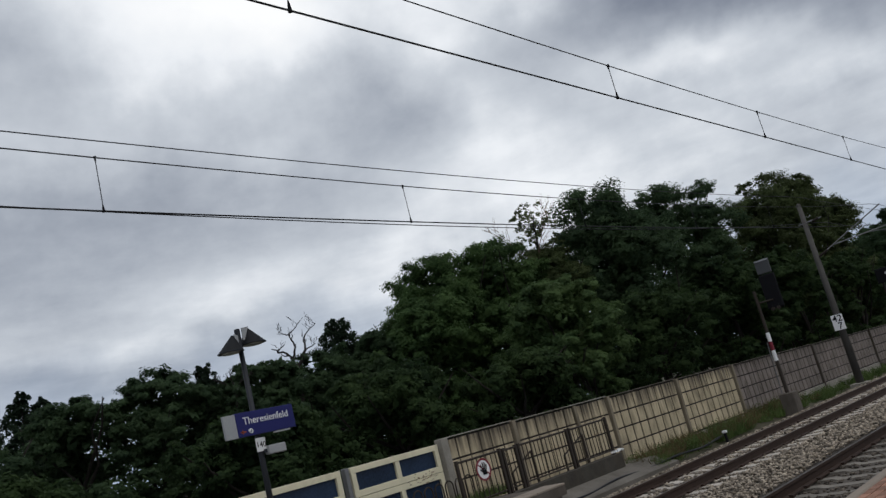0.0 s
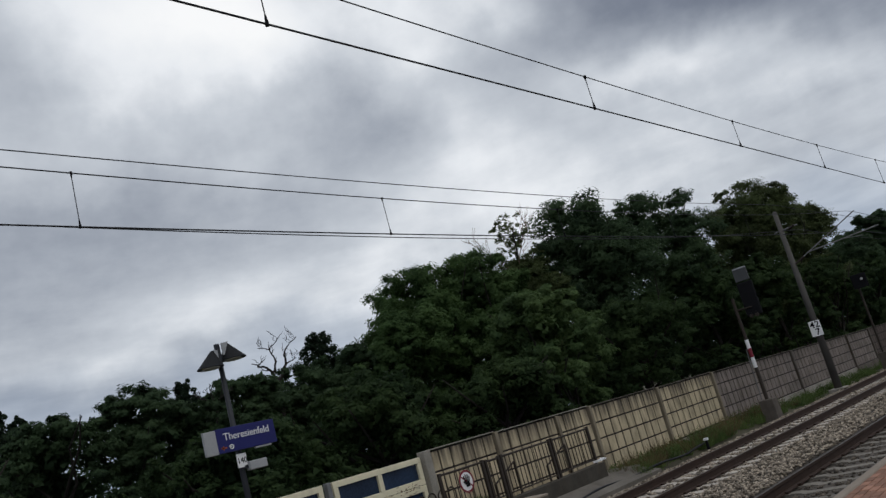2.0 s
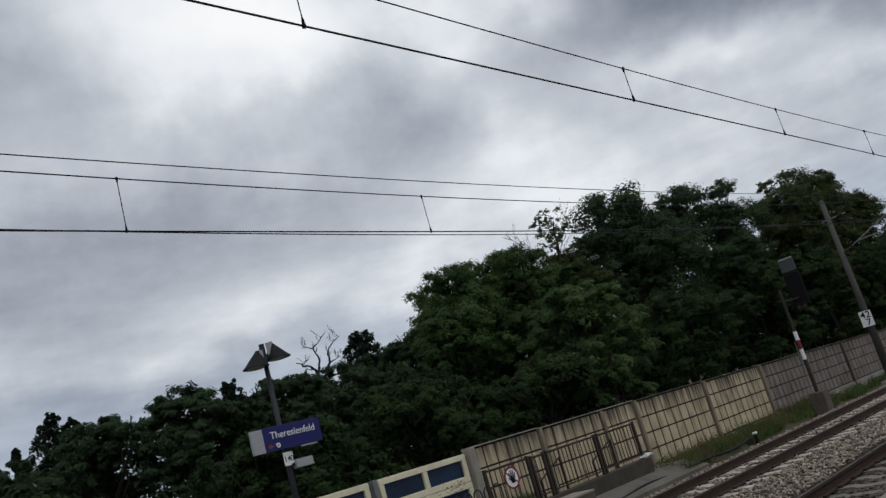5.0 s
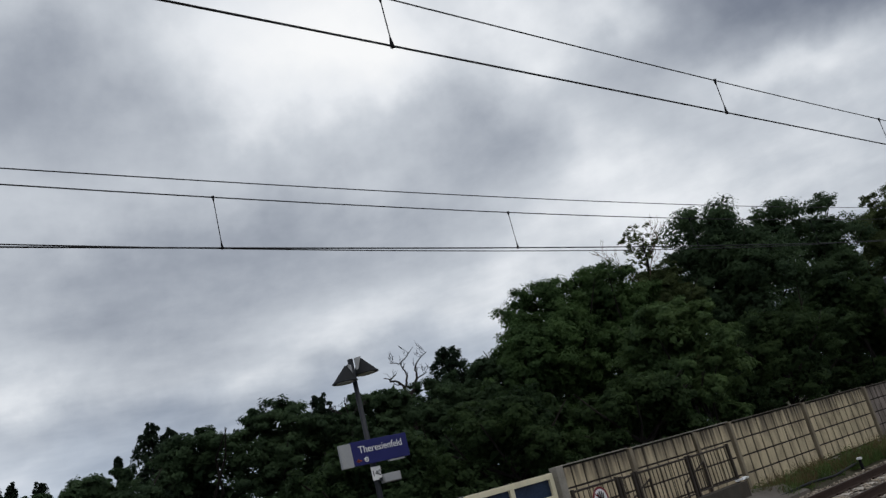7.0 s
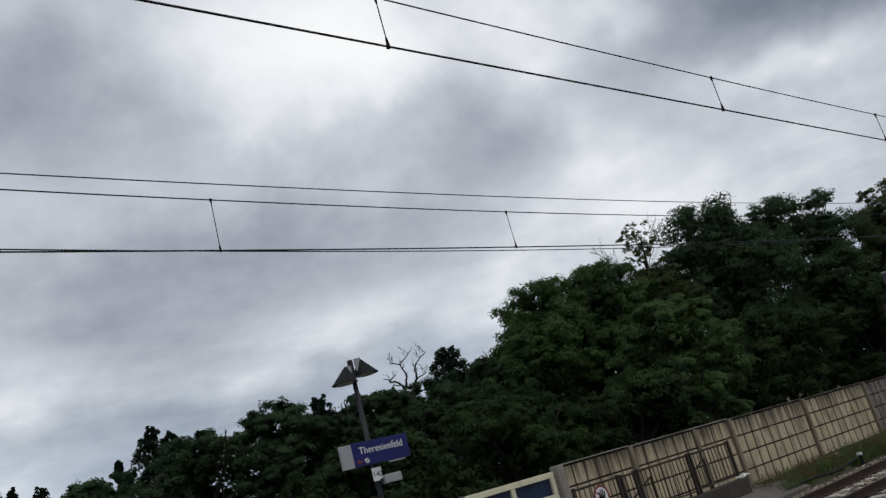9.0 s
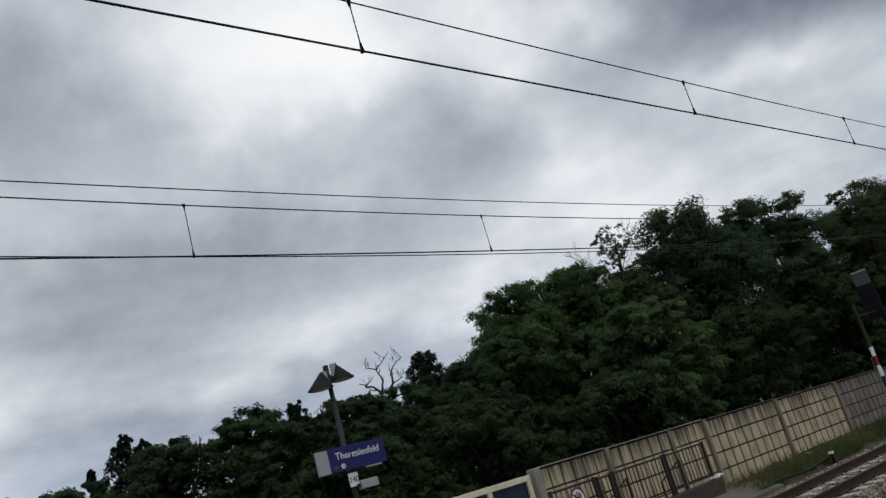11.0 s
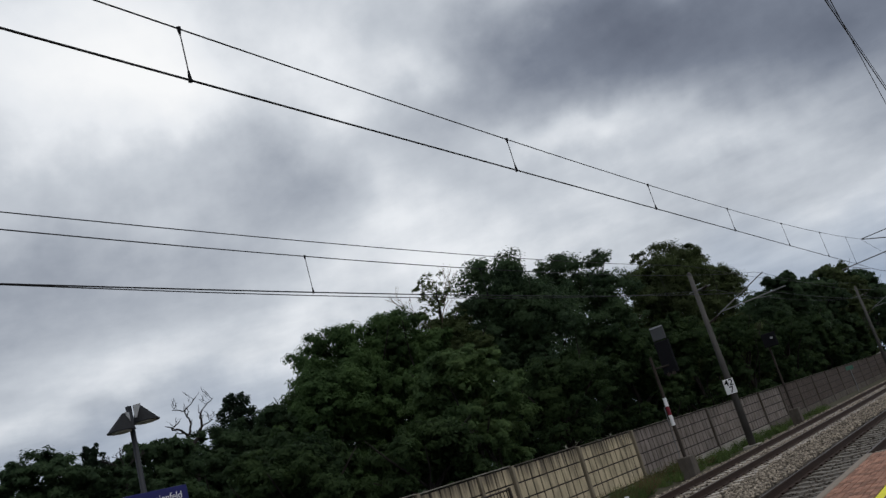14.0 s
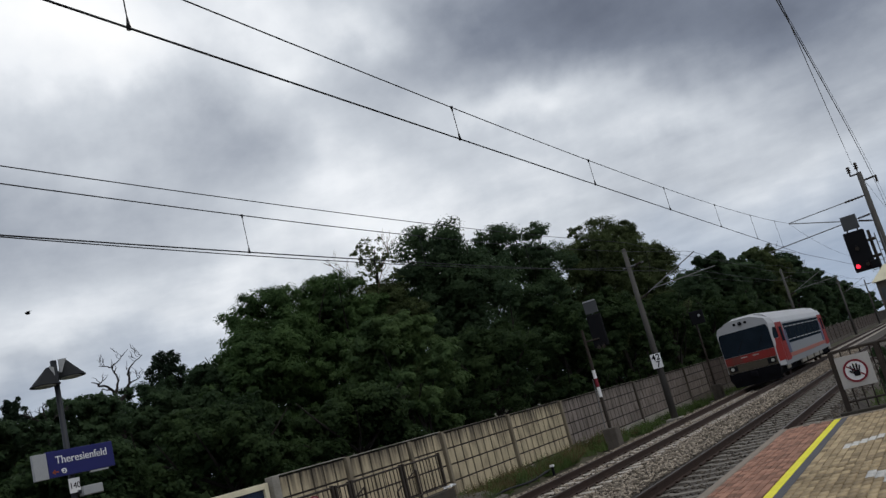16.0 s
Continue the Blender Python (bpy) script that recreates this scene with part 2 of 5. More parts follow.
M = dict(
    soil=material("soil", (0.060, 0.048, 0.032), 0.95, second=(0.070, 0.066, 0.036), vary=0.4, scale=0.6, bump=0.5),
    ballast=material("ballast", (0.085, 0.072, 0.060), 0.95, vary=0.5, scale=2, fine=22, bump=1.0),
    stone=material("stone", (0.046, 0.034, 0.025), 0.9, second=(0.46, 0.39, 0.305), vary=0.25, per_piece=2.6, bump=0.3),
    dark_stone=material("stone_dark", (0.032, 0.026, 0.021), 0.9, second=(0.145, 0.12, 0.095), vary=0.25, per_piece=2.6, bump=0.3),
    sleeper=material("sleeper_concrete", (0.48, 0.43, 0.375), 0.9, vary=0.25, bump=0.4, per_piece=0.3),
    old_sleeper=material("sleeper_old", (0.20, 0.18, 0.152), 0.9, vary=0.35, bump=0.5, per_piece=0.4),
    rust=material("rail_rust", (0.042, 0.024, 0.017), 0.85, vary=0.35, scale=6, bump=0.3),
    head=material("rail_head", (0.13, 0.105, 0.09), 0.5, 0.6, vary=0.25, scale=4),
    dull_head=material("rail_head_dull", (0.10, 0.085, 0.075), 0.5, 0.6, vary=0.3, scale=4),
    concrete=material("concrete", (0.30, 0.28, 0.24), 0.92, vary=0.35, scale=2.5, bump=0.4, stain=0.55),
    dark_concrete=material("concrete_dark", (0.115, 0.098, 0.082), 0.92, vary=0.5, scale=3.0, bump=0.5, stain=0.75, stain_scale=1.6),
    path=material("path_concrete", (0.15, 0.135, 0.115), 0.95, vary=0.45, scale=1.4, bump=0.6, stain=0.5, stain_scale=1.2),
    mossy=material("concrete_mossy", (0.058, 0.052, 0.042), 0.95, vary=0.5, scale=3.0, bump=0.6, stain=0.6, stain_scale=1.6),
    mast=material("mast_concrete", (0.085, 0.080, 0.073), 0.85, vary=0.2, scale=2, bump=0.3),
    tile=material("barrier_tile_cream", (0.54, 0.452, 0.300), 0.92, vary=0.30, scale=1.2, bump=0.6, per_piece=0.55, stain=0.55, stain_scale=2.9, drips=0.9),
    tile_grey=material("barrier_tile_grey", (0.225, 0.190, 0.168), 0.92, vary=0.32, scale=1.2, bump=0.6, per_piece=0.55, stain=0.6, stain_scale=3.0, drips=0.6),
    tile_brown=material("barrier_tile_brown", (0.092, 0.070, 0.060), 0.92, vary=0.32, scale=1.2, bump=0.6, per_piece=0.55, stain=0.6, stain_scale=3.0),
    post=material("barrier_post", (0.25, 0.212, 0.152), 0.92, vary=0.25, scale=1.5, bump=0.4, stain=0.5, stain_scale=2.5),
    backing=material("barrier_joint", (0.035, 0.028, 0.024), 0.95, vary=0.3),
    cream=material("cream_paint", (0.80, 0.74, 0.53), 0.6, vary=0.10, scale=1.5, stain=0.16, stain_scale=2.5),
    rusty=material("rust_flakes", (0.16, 0.08, 0.03), 0.9, vary=0.4, scale=20),
    bluepane=material("blue_pane", (0.016, 0.030, 0.062), 0.25, vary=0.7, scale=1.6, spec=0.35),
    steel=material("galvanised_steel", (0.22, 0.22, 0.22), 0.5, 0.5, vary=0.2, scale=6),
    iron=material("dark_iron", (0.042, 0.032, 0.025), 0.65, 0.3, vary=0.3, scale=8, bump=0.2),
    black=material("black_paint", (0.009, 0.009, 0.011), 0.7, vary=0.3, spec=0.12),
    wire=material("wire", (0.015, 0.015, 0.017), 0.55, 0.4, vary=0.2),
    blue=material("sign_blue", (0.010, 0.012, 0.115), 0.45, vary=0.08),
    white=material("white_paint", (0.84, 0.84, 0.84), 0.5, vary=0.06),
    grey=material("grey_paint", (0.36, 0.37, 0.38), 0.55, vary=0.12),
    red=material("red_paint", (0.20, 0.014, 0.028), 0.5, vary=0.12),
    dim_grey=material("dim_grey_paint", (0.075, 0.078, 0.082), 0.7, vary=0.2),
    plate=material("sign_plate", (0.52, 0.50, 0.47), 0.6, vary=0.10, stain=0.2),
    pole=material("slate_pole", (0.022, 0.025, 0.031), 0.55, 0.1, vary=0.15),
    shade=material("lamp_hood", (0.016, 0.017, 0.019), 0.7, vary=0.25, spec=0.2),
    red_paver=material("paver_red", (0.20, 0.100, 0.068), 0.9, second=(0.38, 0.200, 0.135), vary=0.32, bump=0.5, per_piece=1.5),
    tan_paver=material("paver_tan", (0.24, 0.175, 0.098), 0.9, second=(0.43, 0.33, 0.195), vary=0.34, bump=0.5, per_piece=1.5),
    pale_paver=material("paver_pale", (0.62, 0.60, 0.56), 0.9, vary=0.12, bump=0.4),
    joint=material("paver_joint", (0.055, 0.043, 0.034), 0.95, vary=0.3),
    slab=material("edge_slab", (0.27, 0.225, 0.18), 0.9, vary=0.2, bump=0.4, per_piece=0.3),
    tactile=material("tactile_grey", (0.10, 0.10, 0.11), 0.9, vary=0.2, bump=0.4),
    yellow=material("yellow_line", (0.95, 0.82, 0.05), 0.7, vary=0.14, scale=5, bump=0.2),
    bark=material("bark", (0.030, 0.025, 0.020), 0.95, vary=0.4, scale=4, bump=0.8),
    dead=material("dead_wood", (0.026, 0.022, 0.019), 0.95, vary=0.3),
    grass=leaf_material("grass_blades", (0.038, 0.067, 0.022), (0.154, 0.218, 0.070)),
    weed=leaf_material("dry_weeds", (0.08, 0.06, 0.03), (0.20, 0.16, 0.08)),
    leaf=leaf_material("leaves_dark", (0.028, 0.051, 0.028), (0.084, 0.133, 0.062)),
    # darker leaf colour that paints in the shade low in the tree belt
    leaf_shaded=leaf_material("leaves_shaded", (0.020, 0.041, 0.019), (0.064, 0.102, 0.037)),
    leaf_mid=leaf_material("leaves_mid", (0.032, 0.064, 0.025), (0.113, 0.186, 0.065)),
    leaf_light=leaf_material("leaves_fresh", (0.050, 0.090, 0.038), (0.150, 0.225, 0.085)),
    leaf_brown=leaf_material("leaves_reddish", (0.041, 0.054, 0.023), (0.118, 0.154, 0.062)),
    needle=leaf_material("needles", (0.015, 0.028, 0.019), (0.045, 0.070, 0.040)),
    t_white=material("train_white", (0.45, 0.45, 0.46), 0.4, vary=0.10, scale=1.5, spec=0.5),
    t_grey=material("train_grey", (0.21, 0.22, 0.23), 0.4, vary=0.08, scale=1.5),
    t_red=material("train_red", (0.26, 0.015, 0.011), 0.55, vary=0.12, scale=1.5, spec=0.12),
    t_front=material("train_red_grimy", (0.27, 0.018, 0.014), 0.55, vary=0.15, scale=1.5, stain=0.9, stain_scale=1.1),
    t_orange=material("train_orange_band", (0.33, 0.075, 0.035), 0.45, vary=0.12),
    t_blue=material("train_blue", (0.012, 0.017, 0.080), 0.4, vary=0.1),
    twig=material("dry_twigs", (0.15, 0.105, 0.075), 0.95, vary=0.3),
    t_grime=material("train_grimy_skirt", (0.26, 0.24, 0.20), 0.7, vary=0.4, scale=3, stain=0.5, stain_scale=3),
    t_beige=material("train_bumper_beige", (0.075, 0.062, 0.042), 0.7, vary=0.4, scale=3, stain=0.6, stain_scale=2),
    t_glass=material("train_window", (0.016, 0.024, 0.034), 0.30, vary=0.5, scale=1.6, spec=0.0),
    t_under=material("train_underframe", (0.008, 0.008, 0.010), 0.9, vary=0.4, spec=0.05),
    lamp_glass=material("lamp_glass", (0.5, 0.5, 0.46), 0.15, vary=0.05),
    red_glow=glow_material("red_signal_light", (1.0, 0.02, 0.045), 2.2),
    white_glow=glow_material("white_signal_light", (0.5, 0.5, 0.52), 0.02),
)


# ---- building blocks ----
def box(bm, cx, cy, cz, sx, sy, sz, bevel=0.0):
    r = bmesh.ops.create_cube(bm, size=1, matrix=Matrix.Translation((cx, cy, cz)) @ Matrix.Diagonal((sx, sy, sz, 1)))
    if bevel:
        es = list({e for v in r["verts"] for e in v.link_edges})
        bmesh.ops.bevel(bm, geom=es, offset=bevel, segments=1, affect="EDGES")
    return bm


def rod(bm, p, q, r0, r1=None, seg=8):
    p, q = Vector(p), Vector(q)
    d = q - p
    mt = Matrix.Translation((p + q) / 2) @ d.to_track_quat("Z", "Y").to_matrix().to_4x4()
    bmesh.ops.create_cone(bm, cap_ends=True, segments=seg, radius1=r0, radius2=r0 if r1 is None else r1, depth=d.length, matrix=mt)
    return bm


def prism(bm, outline, axis, a, b):
    """A closed outline of pairs, drawn out along the axis from a to b."""
    def at(p, s):
        return {"x": (s, p[0], p[1]), "y": (p[0], s, p[1]), "z": (p[0], p[1], s)}[axis]
    lo, hi = [bm.verts.new(at(p, a)) for p in outline], [bm.verts.new(at(p, b)) for p in outline]
    n = len(outline)
    for i in range(n):
        bm.faces.new((lo[i], lo[(i + 1) % n], hi[(i + 1) % n], hi[i]))
    bm.faces.new(lo[::-1])
    bm.faces.new(hi)
    bmesh.ops.recalc_face_normals(bm, faces=bm.faces[:])
    return bm


def data_of(bm, name, mtl, smooth=False):
    me = bpy.data.meshes.new(name)
    bm.to_mesh(me)
    bm.free()
    me.materials.append(mtl)
    if smooth:
        for p in me.polygons:
            p.use_smooth = True
    return me


def part(name, bm, mtl, parent=None, label="", smooth=False):
    ob = new(name, data_of(bm, name, mtl, smooth))
    ob.parent = parent
    if label:
        tagged(ob, label)
    return ob


def thing(name, label, category, group="", at=(0, 0, 0), rz=0.0):
    ob = new(name)
    ob.matrix_basis = pose(*at, 0, 0, rz)
    return tagged(ob, label, category, group)


def B():
    return bmesh.new()


def text_part(name, words, size, m, mtl, parent, label="", depth=0.003, bold=0.0):
    cu = bpy.data.curves.new(name, "FONT")
    cu.body, cu.size, cu.extrude, cu.align_x, cu.align_y = words, size, depth, "CENTER", "CENTER"
    cu.offset = bold
    tmp = bpy.data.objects.new("tmp", cu)
    scene.collection.objects.link(tmp)
    bpy.context.view_layer.update()
    me = bpy.data.meshes.new_from_object(tmp.evaluated_get(bpy.context.evaluated_depsgraph_get()))
    bpy.data.objects.remove(tmp)
    me.materials.clear()
    me.materials.append(mtl)
    ob = new(name, me)
    ob.parent, ob.matrix_basis = parent, m
    if label:
        tagged(ob, label)
    return ob


def soup(name, verts, faces, mtl):
    """A mesh from arrays of points and of faces with equal corner counts."""
    me = bpy.data.meshes.new(name)
    nf, k = faces.shape
    me.vertices.add(len(verts))
    me.vertices.foreach_set("co", np.ascontiguousarray(verts, dtype=np.float32).ravel())
    me.loops.add(nf * k)
    me.loops.foreach_set("vertex_index", np.ascontiguousarray(faces, dtype=np.int32).ravel())
    me.polygons.add(nf)
    me.polygons.foreach_set("loop_start", np.arange(0, nf * k, k, dtype=np.int32))
    me.polygons.foreach_set("loop_total", np.full(nf, k, dtype=np.int32))
    me.update(calc_edges=True)
    me.materials.append(mtl)
    return me


# ---- ground and tracks (rail heads at height 0; the tracks run along y) ----
NEAR_X, FAR_X, WALL_X = -5.06, -9.33, -14.2
rng = np.random.default_rng(7)

ground = part("ground", prism(B(), [(-2500, -2500), (2500, -2500), (2500, 2500), (-2500, 2500)], "z", -0.9, -0.46), M["soil"])
tagged(ground, "bare soil and grass ground around the railway", "ground", kind="structure")

bed = part("ballast_bed", prism(B(), [(-12.1, -0.45), (-11.3, -0.225), (-3.2, -0.225), (-3.0, -0.45)], "y", -120, 700), M["ballast"])
tagged(bed, "bed of grey-brown railway ballast under both tracks", "ballast", kind="structure")


def rail_outline(x):
    half = [(0.036, 0.0), (0.036, -0.040), (0.013, -0.052), (0.012, -0.150), (0.072, -0.170), (0.072, -0.190)]
    return [(x + a, z) for a, z in half] + [(x - a, z) for a, z in reversed(half)]


def track(name, xc, sleeper_mat, head_mat, label, width):
    tr = thing(name, label, "railway track", "railway tracks")
    for s in (-0.7535, 0.7535):
        r = part("rail", prism(B(), rail_outline(xc + s), "y", -120, 700), M["rust"], tr, "rusty brown steel rail")
        part("rail_top", box(B(), xc + s, 290, 0.0015, 0.058, 820, 0.003), head_mat, r, "worn running surface")
    bm = B()
    prism(bm, [(-1.28, -0.40), (-1.28, -0.205), (-1.24, -0.190), (-0.45, -0.190), (-0.35, -0.215), (0.35, -0.215), (0.45, -0.190),
               (1.24, -0.190), (1.28, -0.205), (1.28, -0.40)], "y", -width / 2, width / 2)
    me = data_of(bm, "sleeper", sleeper_mat)
    fine = random.Random(3)
    for i in range(200):
        ob = new("sleeper", me)
        ob.parent = tr
        ob.matrix_basis = pose(xc + fine.uniform(-0.03, 0.03), -18.16 + 0.63 * i, fine.uniform(-0.004, 0.004), 0, 0, fine.uniform(-0.6, 0.6))
    bm = B()
    for i in range(168, 520):
        box(bm, xc, 2.0 + 0.63 * i, -0.29, 2.56, width, 0.2)
    rest = part("sleeper_row", bm, sleeper_mat, tr)
    tagged(rest, kind="stuff")
    me = data_of(box(B(), 0, 0, -0.168, 0.07, 0.12, 0.04), "rail_clip", M["rust"])
    for i in range(10, 46):
        for s in (-0.8435, -0.6635, 0.6635, 0.8435):
            ob = new("rail_clip", me)
            ob.parent = tr
            ob.matrix_basis = pose(xc + s, 2.0 + 0.63 * i, 0)
    return tr


track("track_far", FAR_X, M["sleeper"], M["head"], "railway track with pale concrete sleepers and rusty rails", 0.29)
track("track_near", NEAR_X, M["old_sleeper"], M["dull_head"], "railway track with dark weathered sleepers beside the platform", 0.22)


def scatter_stones(n, x0, x1, y0, y1, z, seed, size, mtl):
    g = np.random.default_rng(seed)
    c = np.stack([g.uniform(x0, x1, n), np.where(g.random(n) < 0.12, g.uniform(y0, 8.0, n), 8.0 + (y1 - 8.0) * g.random(n) ** 1.5), np.zeros(n)], 1)
    # keep rails and most sleeper tops clear
    keep = np.ones(n, bool)
    for xc in (NEAR_X, FAR_X):
        for s in (-0.7535, 0.7535):
            keep &= abs(c[:, 0] - xc - s) > 0.10
        on_sleeper = (abs(((c[:, 1] - 2.0 + 0.315) % 0.63) - 0.315) < 0.15) & (abs(c[:, 0] - xc) < 1.25)
        keep &= ~(on_sleeper & (g.random(n) < 0.93))
    c = c[keep]
    n = len(c)
    base = np.array([(1, 0, 0), (0, 1, 0), (-1, 0, 0), (0, -1, 0), (0, 0, 1), (0, 0, -1)], float)
    faces = np.array([(0, 1, 4), (1, 2, 4), (2, 3, 4), (3, 0, 4), (0, 2, 1), (0, 3, 2)])
    v = base[None] * g.uniform(0.55, 1.25, (n, 6, 1)) * size * g.uniform(0.6, 1.35, (n, 1, 1)) + g.normal(0, 0.16 * size, (n, 6, 3))
    a, t = g.uniform(0, 6.283, n), g.uniform(-0.8, 0.8, n)
    ca, sa, ct, st = np.cos(a), np.sin(a), np.cos(t), np.sin(t)
    x = v[..., 0] * ct[:, None] + v[..., 2] * st[:, None]
    zz = -v[..., 0] * st[:, None] + v[..., 2] * ct[:, None]
    v = np.stack([x * ca[:, None] - v[..., 1] * sa[:, None], x * sa[:, None] + v[..., 1] * ca[:, None], zz * 0.8], 2)
    c[:, 2] = z + g.uniform(-0.02, 0.032, n) + np.where(abs(c[:, 0] - (NEAR_X + FAR_X) / 2) < 0.75, 0.045, 0) - np.maximum(0, -11.3 - c[:, 0]) * 0.33
    v += c[:, None]
    return soup("ballast_stones", v.reshape(-1, 3), (faces[None] + 6 * np.arange(n)[:, None, None]).reshape(-1, 3), mtl)


stones = new("ballast_stones", scatter_stones(62000, -12.0, -6.45, -12.0, 75.0, -0.222, 4, 0.048, M["stone"]))
tagged(stones, "loose grey and brown ballast stones on the far track", "gravel", kind="stuff")
dark_stones = new("dark_ballast_stones", scatter_stones(25000, -6.45, -3.15, -12.0, 60.0, -0.236, 5, 0.040, M["dark_stone"]))
tagged(dark_stones, "oily dark ballast stones on the near track", "gravel", kind="stuff")

# ---- near platform ----
PZ = 0.46
core = part("platform_near", box(B(), 1.4, 1.1, -0.03, 9.3, 32.2, 0.86), M["joint"])
tagged(core, "paved station platform beside the near track", "platform", kind="structure")


def block_soup(spots, sx, sy, h):
    """Many small blocks with tops and sides, as one mesh's arrays."""
    c = np.asarray(spots, float)
    u = np.array([(-1, -1, -1), (1, -1, -1), (1, 1, -1), (-1, 1, -1), (-1, -1, 1), (1, -1, 1), (1, 1, 1), (-1, 1, 1)]) * np.array([sx / 2, sy / 2, h / 2])
    f = np.array([(4, 5, 6, 7), (0, 1, 5, 4), (1, 2, 6, 5), (2, 3, 7, 6), (3, 0, 4, 7)])
    return (c[:, None] + u[None]).reshape(-1, 3), (f[None] + 8 * np.arange(len(c))[:, None, None]).reshape(-1, 4)


def paving(name, x0, x1, y0, y1, lx, ly, mtl, label, limit=300, pale=()):
    """Pavers in offset rows; the ones by the platform's end are pieces of their own."""
    bm = B()
    box(bm, 0, 0, 0, lx - 0.011, ly - 0.011, 0.03, 0.004)
    me = data_of(bm, name, mtl)
    alt = data_of(box(B(), 0, 0, 0, lx - 0.011, ly - 0.011, 0.03, 0.004), name, M["pale_paver"])
    g = random.Random(11)
    spots = []
    rows = int((x1 - x0) / lx + 1e-6)
    cols = int((y1 - y0) / ly)
    for i in range(rows):
        for j in range(cols):
            y = y1 - (j + 0.5 + 0.5 * (i % 2)) * ly
            spots.append((x0 + (i + 0.5) * lx, y, i, j))
    # the pieces of their own lie by the track at the platform's end
    spots.sort(key=lambda s: (s[0] > -0.95 or s[1] < 9.0, -s[1]))
    rest, rest_pale = [], []
    for k, (x, y, i, j) in enumerate(spots):
        z = PZ + g.uniform(-0.003, 0.003)
        if k < limit:
            ob = new(name, alt if (i, j) in pale else me)
            ob.parent = core
            ob.matrix_basis = pose(x, y, z, g.uniform(-0.4, 0.4), g.uniform(-0.4, 0.4), g.uniform(-0.5, 0.5))
        else:
            (rest_pale if (i, j) in pale else rest).append((x, y, z))
    for spots_left, m2, nm in ((rest, mtl, name + "_rest"), (rest_pale, M["pale_paver"], "pale_paver_rest")):
        if spots_left:
            ob = new(nm, soup(nm, *block_soup(spots_left, lx - 0.011, ly - 0.011, 0.03), m2))
            ob.parent = core
            tagged(ob, kind="stuff")


part("platform_edge", box(B(), -3.30, 0.73, 0.41, 0.13, 31.46, 0.13, 0.012), M["slab"], core, "pale concrete edge slab")
part("yellow_line", box(B(), -2.335, 0.63, PZ + 0.008, 0.115, 31.2, 0.022, 0.004), M["yellow"], core, "yellow painted safety line")
part("tactile_strip", box(B(), -2.218, 0.63, PZ + 0.002, 0.117, 31.2, 0.026, 0.004), M["tactile"], core, "dark grey ribbed tactile strip")
paving("red_paver", -3.215, -2.415, -14.8, 16.30, 0.10, 0.20, M["red_paver"], "")
PALE = set()
for px, py, nx, ny in ((-1.78, 12.6, 2, 2), (-1.66, 12.9, 2, 2), (-1.50, 13.1, 2, 1), (-1.38, 13.3, 2, 1), (-1.28, 10.05, 3, 2), (-1.16, 9.6, 2, 2)):
    for dx in range(nx):
        for dy in range(ny):
            PALE.add((int((px + 2.16) / 0.10) + dx, int((16.30 - py) / 0.20) - dy))
paving("tan_paver", -2.16, 5.94, -14.8, 16.30, 0.10, 0.20, M["tan_paver"], "", pale=PALE)
part("fence_footing", box(B(), -0.95, 17.30, 0.33, 2.9, 0.20, 0.26, 0.01), M["mossy"], core, "dark concrete footing of the fence")
part("platform_end_curb", box(B(), -1.35, 16.40, 0.40, 3.7, 0.10, 0.15, 0.01), M["slab"], core, "concrete kerb")

# ---- noise barrier wall ----
POSTS = [14.78, 17.55, 22.25, 26.72, 31.30] + [35.78 + 4.46 * i for i in range(60)]


def top_of(y):
    return 1.95 - 0.0062 * (min(y, 46) - 14.7)


barrier = thing("wall_west", "noise barrier of cream and grey concrete tiles between posts", "noise barrier")
tagged(barrier, kind="structure")
tile_data = {}
count = 0
wide = {M["tile"].name: B(), M["tile_grey"].name: B(), M["tile_brown"].name: B()}
g2 = random.Random(5)
for i in range(len(POSTS) - 1):
    a, b = POSTS[i], POSTS[i + 1]
    tz = top_of((a + b) / 2)
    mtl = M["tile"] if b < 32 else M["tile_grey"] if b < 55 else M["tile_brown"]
    part("barrier_backing", box(B(), WALL_X - 0.06, (a + b) / 2, tz / 2 - 0.25, 0.10, b - a - 0.16, tz + 0.42), M["backing"], barrier)
    part("barrier_cap", box(B(), WALL_X - 0.03, (a + b) / 2, tz - 0.010, 0.17, b - a - 0.14, 0.026, 0.006), M["concrete"] if b < 23 else M["dark_concrete"], barrier, "weathered coping strip")
    part("barrier_plinth", box(B(), WALL_X - 0.02, (a + b) / 2, -0.36, 0.16, b - a - 0.16, 0.62 if b > 27 else 0.5, 0.01), M["concrete"] if b < 50 else M["dark_concrete"], barrier, "stained concrete plinth")
    n = max(5, round((b - a - 0.2) / 0.45))
    w = (b - a - 0.18) / n
    z0 = -0.02 if b > 27 else -0.10
    h = (tz - 0.05 - z0) / 4
    for r in range(4):
        for c in range(n):
            y, z = a + 0.09 + (c + 0.5) * w, z0 + (r + 0.5) * h
            key = (round(w, 3), round(h, 2), mtl.name)
            if count < 300:
                if key not in tile_data:
                    bm = B()
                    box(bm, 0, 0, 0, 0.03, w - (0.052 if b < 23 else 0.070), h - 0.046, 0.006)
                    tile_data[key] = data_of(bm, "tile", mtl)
                ob = new("tile", tile_data[key])
                ob.parent = barrier
                ob.matrix_basis = pose(WALL_X - 0.003 + g2.uniform(-0.003, 0.003), y, z, 0, g2.uniform(-0.5, 0.5), g2.uniform(-0.4, 0.4))
                count += 1
            elif a < 190:
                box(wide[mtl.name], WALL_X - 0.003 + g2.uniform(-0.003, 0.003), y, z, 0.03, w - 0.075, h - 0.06)
